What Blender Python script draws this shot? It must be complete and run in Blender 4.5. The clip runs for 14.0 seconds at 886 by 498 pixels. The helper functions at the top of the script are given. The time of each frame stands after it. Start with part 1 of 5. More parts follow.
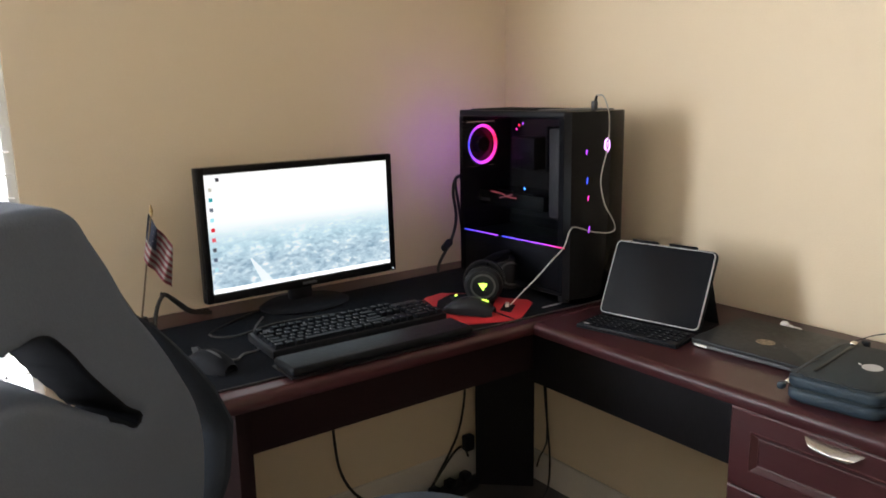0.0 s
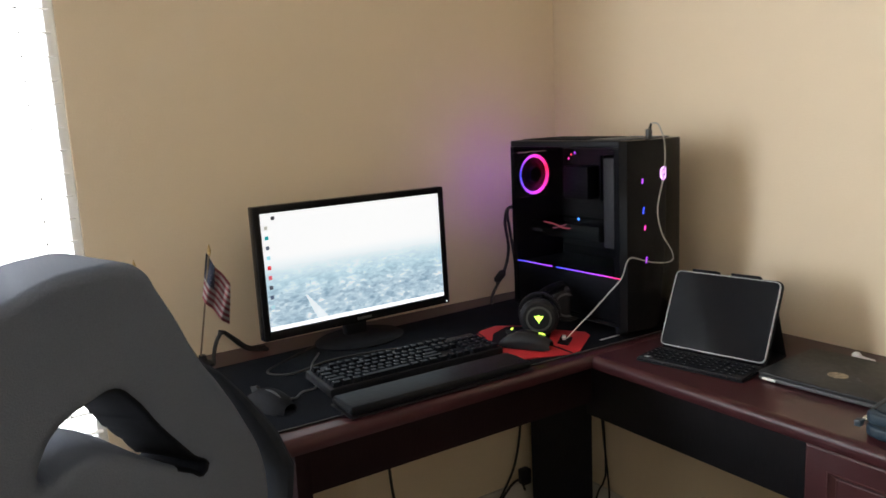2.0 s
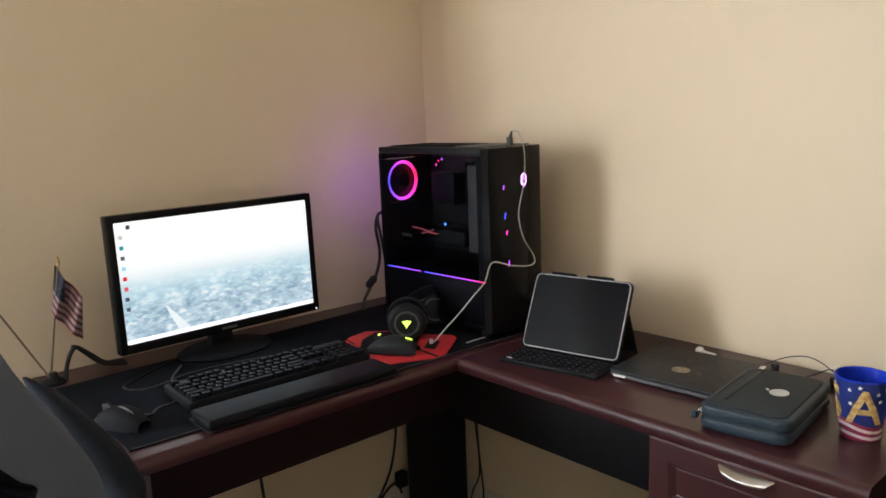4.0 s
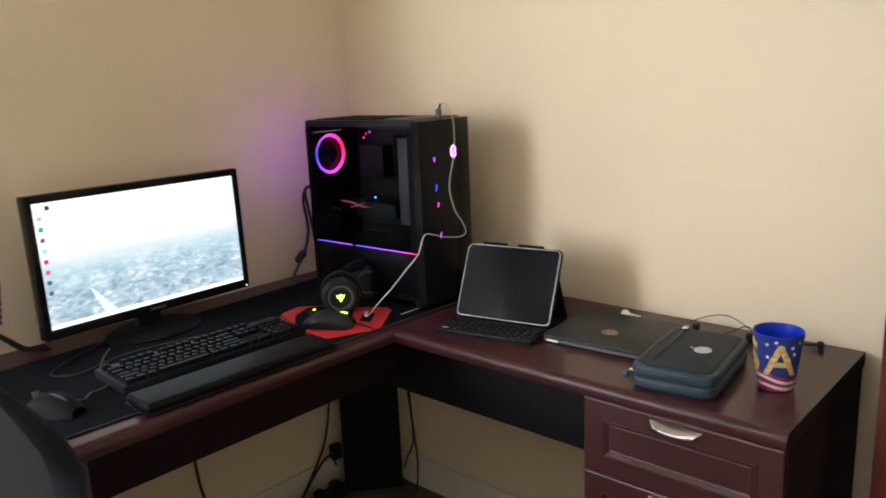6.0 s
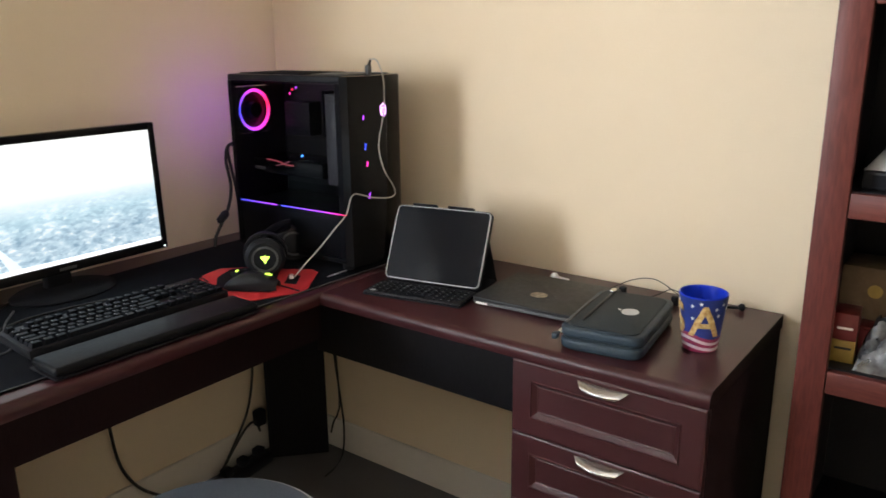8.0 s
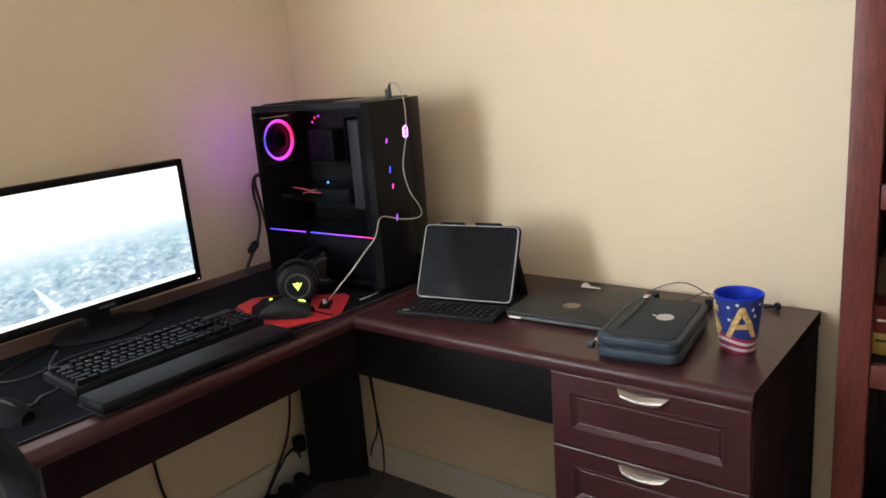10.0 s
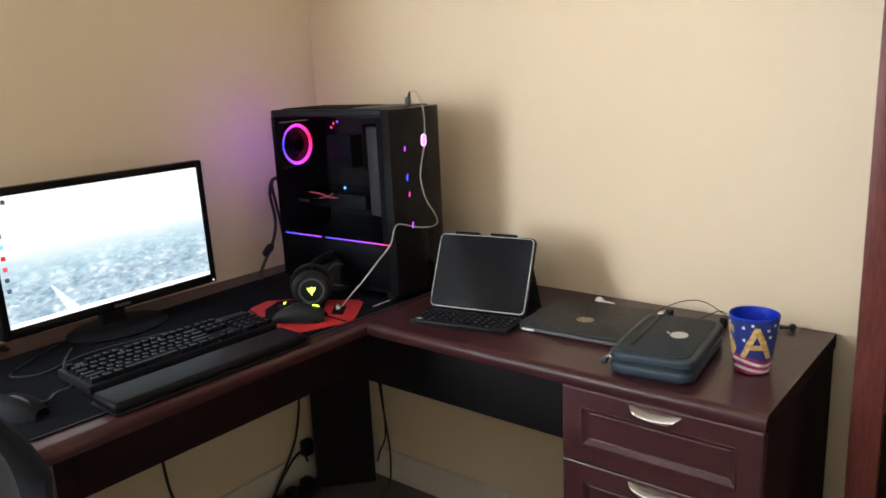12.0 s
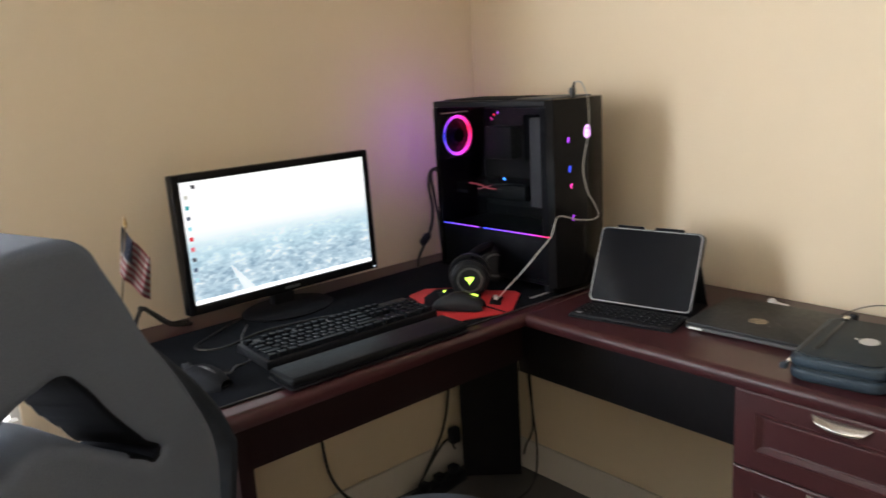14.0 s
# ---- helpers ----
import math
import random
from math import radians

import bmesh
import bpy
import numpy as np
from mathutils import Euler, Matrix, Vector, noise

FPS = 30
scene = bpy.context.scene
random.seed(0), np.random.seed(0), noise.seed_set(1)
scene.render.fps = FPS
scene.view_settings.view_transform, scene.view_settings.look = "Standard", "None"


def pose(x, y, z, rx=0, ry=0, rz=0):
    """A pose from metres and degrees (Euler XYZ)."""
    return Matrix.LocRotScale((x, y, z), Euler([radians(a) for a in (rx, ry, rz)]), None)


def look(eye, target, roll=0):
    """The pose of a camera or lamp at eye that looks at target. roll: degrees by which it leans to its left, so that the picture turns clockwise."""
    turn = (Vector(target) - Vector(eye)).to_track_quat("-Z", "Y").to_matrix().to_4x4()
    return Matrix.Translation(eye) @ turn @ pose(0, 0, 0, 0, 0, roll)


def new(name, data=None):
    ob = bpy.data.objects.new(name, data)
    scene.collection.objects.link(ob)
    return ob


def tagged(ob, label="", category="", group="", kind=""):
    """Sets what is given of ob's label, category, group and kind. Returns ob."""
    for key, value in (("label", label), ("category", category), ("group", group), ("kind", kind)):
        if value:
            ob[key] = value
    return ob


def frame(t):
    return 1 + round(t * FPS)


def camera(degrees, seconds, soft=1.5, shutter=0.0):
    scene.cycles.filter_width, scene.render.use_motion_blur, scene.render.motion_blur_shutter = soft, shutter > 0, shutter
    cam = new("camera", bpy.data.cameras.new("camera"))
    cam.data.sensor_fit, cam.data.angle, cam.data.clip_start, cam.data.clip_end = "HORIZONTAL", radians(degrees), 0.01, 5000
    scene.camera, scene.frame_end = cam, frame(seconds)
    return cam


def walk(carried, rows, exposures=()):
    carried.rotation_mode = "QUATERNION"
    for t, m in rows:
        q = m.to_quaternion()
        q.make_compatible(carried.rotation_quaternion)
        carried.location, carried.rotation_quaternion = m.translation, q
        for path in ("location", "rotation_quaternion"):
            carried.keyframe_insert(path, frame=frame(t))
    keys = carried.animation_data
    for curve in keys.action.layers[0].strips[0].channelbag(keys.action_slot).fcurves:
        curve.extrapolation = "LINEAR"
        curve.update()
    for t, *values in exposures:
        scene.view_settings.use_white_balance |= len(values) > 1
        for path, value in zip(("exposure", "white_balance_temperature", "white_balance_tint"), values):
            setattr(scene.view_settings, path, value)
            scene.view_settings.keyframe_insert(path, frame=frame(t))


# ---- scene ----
cam = camera(60.0, 14.0, soft=1.6, shutter=0.5)
PATH = [
    (0, (-1.655, -1.89, 1.288), (-0.492, -0.315, 0.878), -1.0),
    (0.5, (-1.663, -1.884, 1.317), (-0.508, -0.297, 0.931), -2.2),
    (1, (-1.664, -1.864, 1.311), (-0.539, -0.248, 0.961), -1.1),
    (1.5, (-1.658, -1.871, 1.309), (-0.593, -0.211, 0.977), -0.8),
    (2, (-1.663, -1.864, 1.31), (-0.588, -0.214, 0.964), -2.7),
    (2.5, (-1.66, -1.877, 1.31), (-0.544, -0.254, 0.962), -3.0),
    (3, (-1.67, -1.873, 1.32), (-0.469, -0.311, 0.973), -0.6),
    (3.5, (-1.65, -1.893, 1.306), (-0.379, -0.386, 0.969), -1.3),
    (3.7, (-1.615, -1.911, 1.312), (-0.335, -0.414, 0.97), -1.9),
    (5.8, (-1.673, -1.888, 1.334), (-0.245, -0.557, 0.898), -1.4),
    (6, (-1.662, -1.889, 1.33), (-0.219, -0.575, 0.892), -2.4),
    (6.5, (-1.642, -1.894, 1.322), (-0.108, -0.68, 0.905), -1.9),
    (7, (-1.637, -1.888, 1.312), (-0.058, -0.732, 0.901), -1.2),
    (7.5, (-1.622, -1.878, 1.305), (-0.056, -0.731, 0.823), -1.5),
    (8, (-1.639, -1.866, 1.307), (-0.095, -0.708, 0.783), -0.5),
    (8.2, (-1.647, -1.873, 1.303), (-0.117, -0.691, 0.793), -0.4),
    (10.3, (-1.657, -1.863, 1.309), (-0.139, -0.65, 0.836), -4.5),
    (10.5, (-1.65, -1.867, 1.314), (-0.136, -0.652, 0.835), -4.2),
    (11, (-1.654, -1.863, 1.318), (-0.124, -0.658, 0.862), -3.3),
    (11.5, (-1.659, -1.859, 1.321), (-0.128, -0.651, 0.875), -3.0),
    (12, (-1.662, -1.856, 1.317), (-0.159, -0.619, 0.859), -2.7),
    (12.5, (-1.668, -1.833, 1.322), (-0.186, -0.568, 0.872), -1.7),
    (13, (-1.68, -1.828, 1.318), (-0.226, -0.534, 0.86), -2.4),
    (13.5, (-1.691, -1.833, 1.319), (-0.318, -0.456, 0.851), -3.2),
    (14, (-1.703, -1.808, 1.311), (-0.442, -0.323, 0.857), -3.3),
]
walk(cam, [(t, look(eye, target, roll)) for t, eye, target, roll in PATH],
     [(0, -0.12), (0.5, -0.06), (1, -0.10), (1.5, -0.26), (2, -0.26), (2.5, -0.19), (3.5, -0.20), (5.8, -0.08), (7, 0.0), (12, 0.0), (14, -0.10)])

# ---- light ----
world = bpy.data.worlds.new("sky_world")
scene.world = world
world.use_nodes = True
sky = world.node_tree.nodes.new("ShaderNodeTexSky")
sky.sky_type = "NISHITA"
sky.sun_disc = False
sky.sun_elevation, sky.sun_rotation = radians(50), radians(200)
back = world.node_tree.nodes["Background"]
back.inputs[1].default_value = 0.12
world.node_tree.links.new(sky.outputs[0], back.inputs[0])


def window_light(name, m, w, h, watts, colour):
    lamp = bpy.data.lights.new(name, "AREA")
    lamp.shape, lamp.size, lamp.size_y, lamp.energy, lamp.color = "RECTANGLE", w, h, watts, colour
    ob = new(name, lamp)
    ob.matrix_world = m
    return ob


WIN_X0, WIN_X1, WIN_Z0, WIN_Z1 = -3.45, -1.407, 0.55, 2.2
window_light("window_light", look((-2.95, 0.19, 1.45), (-2.75, -1.0, 1.39)), 0.9, 1.3, 154, (0.91, 0.95, 1.0))


# ---- materials ----
def mat(name, colour, rough=0.5, metal=0.0, grain=0.0, scale=80.0, stain=0.0, stain_scale=3.0, bump=0.0, stretch=(1, 1, 1), dark=None, coat=0.0, rand=0.0, gloss_var=0.16):
    m = bpy.data.materials.new(name)
    m.use_nodes = True
    nt = m.node_tree
    n, li = nt.nodes, nt.links
    b = n["Principled BSDF"]
    b.inputs["Roughness"].default_value, b.inputs["Metallic"].default_value = rough, metal
    b.inputs["Coat Weight"].default_value, b.inputs["Coat Roughness"].default_value = coat, 0.22
    b.inputs["Base Color"].default_value = (*colour, 1)
    co = n.new("ShaderNodeTexCoord")
    mp = n.new("ShaderNodeMapping")
    mp.inputs["Scale"].default_value = stretch
    li.new(co.outputs["Object"], mp.inputs[0])
    col = None
    if grain or stain or dark:
        fine = n.new("ShaderNodeTexNoise")
        fine.inputs["Scale"].default_value, fine.inputs["Detail"].default_value = scale, 6
        big = n.new("ShaderNodeTexNoise")
        big.inputs["Scale"].default_value, big.inputs["Detail"].default_value = stain_scale, 4
        li.new(mp.outputs[0], fine.inputs[0])
        li.new(co.outputs["Object"], big.inputs[0])
        d = dark or tuple(c * 0.5 for c in colour)
        r1 = n.new("ShaderNodeMix"); r1.data_type = "RGBA"
        r1.inputs[6].default_value, r1.inputs[7].default_value = (*colour, 1), (*d, 1)
        f1 = n.new("ShaderNodeMath"); f1.operation = "MULTIPLY_ADD"; f1.use_clamp = True
        li.new(fine.outputs[0], f1.inputs[0]); f1.inputs[1].default_value = 3 * grain; f1.inputs[2].default_value = -grain
        f2 = n.new("ShaderNodeMath"); f2.operation = "MULTIPLY_ADD"; f2.use_clamp = True
        li.new(big.outputs[0], f2.inputs[0]); f2.inputs[1].default_value = 3 * stain; f2.inputs[2].default_value = -stain
        ad = n.new("ShaderNodeMath"); ad.operation = "ADD"; ad.use_clamp = True
        li.new(f1.outputs[0], ad.inputs[0]); li.new(f2.outputs[0], ad.inputs[1])
        li.new(ad.outputs[0], r1.inputs[0])
        col = r1.outputs[2]
        ro = n.new("ShaderNodeMath"); ro.operation = "MULTIPLY_ADD"
        li.new(fine.outputs[0], ro.inputs[0]); ro.inputs[1].default_value = gloss_var; ro.inputs[2].default_value = rough - gloss_var / 2
        li.new(ro.outputs[0], b.inputs["Roughness"])
        if bump:
            bu = n.new("ShaderNodeBump")
            bu.inputs["Strength"].default_value, bu.inputs["Distance"].default_value = bump, 0.002
            li.new(fine.outputs[0], bu.inputs["Height"]); li.new(bu.outputs[0], b.inputs["Normal"])
    if rand and col:
        oi = n.new("ShaderNodeObjectInfo")
        hv = n.new("ShaderNodeHueSaturation")
        k = n.new("ShaderNodeMath"); k.operation = "MULTIPLY_ADD"
        li.new(oi.outputs["Random"], k.inputs[0]); k.inputs[1].default_value = rand; k.inputs[2].default_value = 1 - rand / 2
        li.new(k.outputs[0], hv.inputs["Value"]); li.new(col, hv.inputs["Color"])
        col = hv.outputs[0]
    if col:
        li.new(col, b.inputs["Base Color"])
    return m


def glow(name, colour, power):
    m = bpy.data.materials.new(name)
    m.use_nodes = True
    b = m.node_tree.nodes["Principled BSDF"]
    b.inputs["Base Color"].default_value = (*[c * 0.3 for c in colour], 1)
    b.inputs["Emission Color"].default_value = (*colour, 1)
    b.inputs["Emission Strength"].default_value = power
    return m


def glow_ramp(name, stops, power, axis="X", lo=-0.1, hi=0.1, angular=False):
    """A light strip or ring whose colour runs along one axis, or round the ring."""
    m = bpy.data.materials.new(name)
    m.use_nodes = True
    nt = m.node_tree
    n, li = nt.nodes, nt.links
    b = n["Principled BSDF"]
    co = n.new("ShaderNodeTexCoord"); sp = n.new("ShaderNodeSeparateXYZ")
    li.new(co.outputs["Object"], sp.inputs[0])
    mr = n.new("ShaderNodeMapRange")
    mr.inputs[1].default_value, mr.inputs[2].default_value = lo, hi
    if angular:
        at = n.new("ShaderNodeMath"); at.operation = "ARCTAN2"
        li.new(sp.outputs["Z"], at.inputs[0]); li.new(sp.outputs["X"], at.inputs[1])
        li.new(at.outputs[0], mr.inputs[0])
        mr.inputs[1].default_value, mr.inputs[2].default_value = -math.pi, math.pi
    else:
        li.new(sp.outputs[axis], mr.inputs[0])
    rp = n.new("ShaderNodeValToRGB")
    e = rp.color_ramp.elements
    while len(e) < len(stops):
        e.new(0.5)
    for el, (p, c) in zip(e, stops):
        el.position, el.color = p, (*c, 1)
    li.new(mr.outputs[0], rp.inputs[0])
    li.new(rp.outputs[0], b.inputs["Emission Color"])
    b.inputs["Base Color"].default_value = (0.05, 0.05, 0.05, 1)
    b.inputs["Emission Strength"].default_value = power
    return m


def glass(name, tint=(1, 1, 1), rough=0.0, ior=1.45):
    """Thin sheet: mostly clear, with the gloss of glass."""
    m = bpy.data.materials.new(name)
    m.use_nodes = True
    nt = m.node_tree
    n, li = nt.nodes, nt.links
    n.remove(n["Principled BSDF"])
    tr = n.new("ShaderNodeBsdfTransparent"); tr.inputs[0].default_value = (*tint, 1)
    gl = n.new("ShaderNodeBsdfGlossy"); gl.inputs["Roughness"].default_value = rough
    fr = n.new("ShaderNodeFresnel"); fr.inputs[0].default_value = ior
    mx = n.new("ShaderNodeMixShader")
    li.new(fr.outputs[0], mx.inputs[0]); li.new(tr.outputs[0], mx.inputs[1]); li.new(gl.outputs[0], mx.inputs[2])
    li.new(mx.outputs[0], n["Material Output"].inputs[0])
    return m


WALL = mat("tan_wall_paint", (0.77, 0.648, 0.475), 0.75, grain=0.12, scale=220, stain=0.10, stain_scale=1.6, bump=0.25, dark=(0.72, 0.605, 0.44))
CEIL = mat("ceiling_paint", (0.84, 0.82, 0.79), 0.85, grain=0.2, scale=150, bump=0.3, dark=(0.7, 0.68, 0.64))
CARPET = mat("grey_brown_carpet", (0.145, 0.135, 0.130), 0.95, grain=0.6, scale=400, stain=0.25, stain_scale=6, bump=1.0)
TRIM = mat("white_trim_paint", (0.68, 0.64, 0.58), 0.45, grain=0.15, scale=60, dark=(0.6, 0.56, 0.5))
WOOD = mat("dark_cherry_laminate", (0.052, 0.0140, 0.0180), 0.30, grain=0.3, scale=40, stain=0.2, stain_scale=5, stretch=(1, 9, 9), dark=(0.028, 0.0078, 0.0085), coat=0.20, gloss_var=0.03)
WOOD_FRONT = mat("cherry_drawer_front", (0.054, 0.0162, 0.0205), 0.32, grain=0.5, scale=26, stain=0.2, stain_scale=5, bump=0.02, stretch=(9, 1, 9), dark=(0.046, 0.0125, 0.0135), coat=0.2, gloss_var=0.06)
# cherry laminate darkened: shade on the desk's turned-away faces is in the colour
WOOD_SHADED = mat("shaded_cherry_laminate", (0.022, 0.0120, 0.0140), 0.6, grain=0.3, scale=40, stain=0.2, stain_scale=5, bump=0.01, stretch=(9, 9, 1), gloss_var=0.05)
WOOD_SHADED.node_tree.nodes["Principled BSDF"].inputs["Specular IOR Level"].default_value = 0.04
WOOD_RED = mat("red_brown_bookcase_wood", (0.135, 0.036, 0.031), 0.42, grain=0.9, scale=30, stain=0.2, stain_scale=4, bump=0.06, stretch=(8, 8, 1), dark=(0.088, 0.023, 0.020))
WOOD_RED_Y = mat("red_brown_shelf_wood", (0.135, 0.036, 0.029), 0.42, grain=0.6, scale=30, stain=0.2, stain_scale=4, bump=0.06, stretch=(8, 1, 8), dark=(0.080, 0.021, 0.018))
# near-black colour holds the shade inside the bookcase and under the return top
DARK_SHADED_WOOD = mat("near_black_shaded_wood", (0.010, 0.0095, 0.012), 0.6, grain=0.4, scale=40, stretch=(8, 8, 1))
BLACK = mat("black_plastic", (0.016, 0.017, 0.021), 0.38, grain=0.3, scale=300, bump=0.05)
BLACK_GLOSS = mat("gloss_black_plastic", (0.010, 0.010, 0.011), 0.16, grain=0.15, scale=120)
BLACK_MATT = mat("matt_black_rubber", (0.013, 0.014, 0.018), 0.7, grain=0.4, scale=500, bump=0.2)
STEEL_BLACK = mat("black_powder_coated_steel", (0.012, 0.013, 0.017), 0.42, grain=0.3, scale=400, bump=0.08)
KEYCAP = mat("dark_keycap", (0.0095, 0.0115, 0.016), 0.42, grain=0.3, scale=300, rand=0.35)
LEGEND = mat("pale_key_print", (0.30, 0.31, 0.33), 0.5, grain=0.2, scale=300)
CLOTH_MAT = mat("black_cloth_mat", (0.0110, 0.0128, 0.0175), 0.85, grain=0.5, scale=900, stain=0.2, stain_scale=9, bump=0.4)
LEATHER = mat("black_leatherette", (0.008, 0.009, 0.0115), 0.38, grain=0.5, scale=350, bump=0.35)
RED = mat("red_rubber_mat", (0.55, 0.022, 0.030), 0.6, grain=0.25, scale=400, stain=0.15, stain_scale=20, bump=0.15, dark=(0.42, 0.014, 0.02))
FABRIC = mat("grey_chair_fabric", (0.114, 0.137, 0.184), 0.85, grain=0.5, scale=600, stain=0.2, stain_scale=4, bump=0.5, dark=(0.090, 0.108, 0.145))
OPENING_WALL = mat("near_black_opening_wall", (0.012, 0.013, 0.017), 0.9, grain=0.4, scale=500, bump=0.3)
FABRIC_DARK = mat("dark_grey_chair_side", (0.042, 0.048, 0.060), 0.85, grain=0.5, scale=600, stain=0.2, stain_scale=5, bump=0.4)
CHROME = mat("brushed_nickel", (0.72, 0.70, 0.67), 0.24, metal=1.0, grain=0.3, scale=60, stretch=(12, 1, 12), dark=(0.55, 0.53, 0.5))
SILVER = mat("pale_grey_plastic", (0.55, 0.56, 0.58), 0.35, grain=0.2, scale=200, dark=(0.46, 0.47, 0.49))
GREY = mat("dark_grey_plastic", (0.08, 0.083, 0.088), 0.45, grain=0.3, scale=250)
WHITE = mat("white_plastic", (0.82, 0.82, 0.81), 0.3, grain=0.1, scale=100, dark=(0.76, 0.76, 0.75))
CABLE_WHITE = mat("grey_white_cable", (0.50, 0.49, 0.46), 0.5, grain=0.4, scale=700, dark=(0.36, 0.35, 0.33))
CABLE = mat("black_cable", (0.010, 0.010, 0.011), 0.45, grain=0.2, scale=200)
POUCH = mat("slate_blue_pouch", (0.021, 0.043, 0.068), 0.5, grain=0.5, scale=450, stain=0.25, stain_scale=12, bump=0.35, dark=(0.011, 0.023, 0.036))
POUCH_DARK = mat("dark_slate_pouch", (0.028, 0.040, 0.050), 0.6, grain=0.5, scale=450, bump=0.35)
LAPTOP = mat("worn_dark_grey_lid", (0.028, 0.031, 0.035), 0.42, grain=0.3, scale=90, stain=0.4, stain_scale=14, dark=(0.018, 0.019, 0.02))
GOLD = mat("gold_print", (0.66, 0.50, 0.22), 0.5, grain=1.0, scale=130, dark=(0.36, 0.19, 0.05))
TAN_CARD = mat("brown_cardboard", (0.13, 0.088, 0.05), 0.8, grain=0.3, scale=90, stain=0.3, stain_scale=10)
CUP_BLUE = mat("bright_blue_plastic", (0.006, 0.035, 0.52), 0.3, grain=0.15, scale=90)
CUP_NAVY = mat("navy_print", (0.020, 0.040, 0.23), 0.35, grain=0.3, scale=70, stain=0.3, stain_scale=25)
CUP_RED = mat("crimson_print", (0.28, 0.025, 0.085), 0.35, grain=0.3, scale=70)
CUP_WHITE = mat("pale_print", (0.66, 0.58, 0.60), 0.35, grain=0.3, scale=70)
FLAG_RED = mat("faded_red_cloth", (0.20, 0.035, 0.05), 0.85, grain=0.4, scale=500, bump=0.3)
FLAG_WHITE = mat("off_white_cloth", (0.36, 0.33, 0.33), 0.85, grain=0.3, scale=500, bump=0.3)
FLAG_NAVY = mat("navy_cloth", (0.020, 0.027, 0.055), 0.85, grain=0.4, scale=500, bump=0.3)
STICK = mat("pale_wood_stick", (0.20, 0.145, 0.095), 0.6, grain=0.4, scale=80, stretch=(8, 8, 1))
BAG = mat("crinkled_clear_plastic", (0.085, 0.095, 0.11), 0.10, grain=0.9, scale=48, bump=1.0, dark=(0.012, 0.013, 0.017), coat=0.8)
LINEN = mat("grey_white_linen", (0.45, 0.46, 0.47), 0.8, grain=0.4, scale=60, bump=0.3)
TEAL = mat("dark_teal_card", (0.02, 0.10, 0.10), 0.5, grain=0.3, scale=60)
# yellow and red card darkened, with the shelf's shade in the colour
YELLOW = mat("shaded_yellow_card", (0.30, 0.20, 0.04), 0.5, grain=0.3, scale=80)
CARD_RED = mat("shaded_red_card", (0.13, 0.010, 0.012), 0.5, grain=0.3, scale=60)
TABLET_GLASS = mat("dark_tablet_glass", (0.008, 0.009, 0.012), 0.12, grain=0.1, scale=8)
TABLET_GLASS.node_tree.nodes["Principled BSDF"].inputs["Specular IOR Level"].default_value = 0.12
for flat, level in ((CLOTH_MAT, 0.04), (KEYCAP, 0.10), (BLACK_GLOSS, 0.10), (STEEL_BLACK, 0.10), (BLACK_MATT, 0.08), (LEATHER, 0.10), (WOOD_RED, 0.2), (WOOD_RED_Y, 0.25)):
    flat.node_tree.nodes["Principled BSDF"].inputs["Specular IOR Level"].default_value = level
for dull in (BLACK, DARK_SHADED_WOOD, LAPTOP, POUCH_DARK):
    dull.node_tree.nodes["Principled BSDF"].inputs["Specular IOR Level"].default_value = 0.18
for soft_cloth in (OPENING_WALL, FABRIC_DARK):
    soft_cloth.node_tree.nodes["Principled BSDF"].inputs["Specular IOR Level"].default_value = 0.03
WOOD.node_tree.nodes["Principled BSDF"].inputs["Specular IOR Level"].default_value = 0.36
PANE = glass("window_glass")
CASE_GLASS = glass("tinted_case_glass", (0.78, 0.78, 0.80), ior=1.09)


# ---- mesh helpers ----
def part(name, bm, material, parent=None, label="", smooth=True, at=None):
    """Links a bmesh as one mesh object under a thing or a part."""
    me = bpy.data.meshes.new(name)
    bmesh.ops.recalc_face_normals(bm, faces=bm.faces)
    bm.to_mesh(me)
    bm.free()
    for m in material if isinstance(material, (list, tuple)) else (material,):
        me.materials.append(m)
    if smooth:
        me.shade_smooth()
        me.set_sharp_from_angle(angle=radians(38))
    ob = new(name, me)
    if parent:
        ob.parent = parent
    if at is not None:
        ob.matrix_basis = at
    if label:
        ob["label"] = label
    return ob


def thing(name, m, label, category, group="", kind=""):
    ob = new(name)
    ob.empty_display_size = 0.05
    ob.matrix_world = m
    return tagged(ob, label, category, group, kind)


def join(*bms):
    out = bmesh.new()
    for b in bms:
        me = bpy.data.meshes.new("joined")
        b.to_mesh(me)
        b.free()
        out.from_mesh(me)
        bpy.data.meshes.remove(me)
    return out


def block(x0, y0, z0, x1, y1, z1, r=0.0, seg=2):
    """A box with rounded edges."""
    bm = bmesh.new()
    bmesh.ops.create_cube(bm, size=1)
    for v in bm.verts:
        v.co = Vector(((x0 + x1) / 2 + v.co.x * (x1 - x0), (y0 + y1) / 2 + v.co.y * (y1 - y0), (z0 + z1) / 2 + v.co.z * (z1 - z0)))
    if r:
        bmesh.ops.bevel(bm, geom=bm.edges[:], offset=r, segments=seg, profile=0.5, affect="EDGES")
    return bm


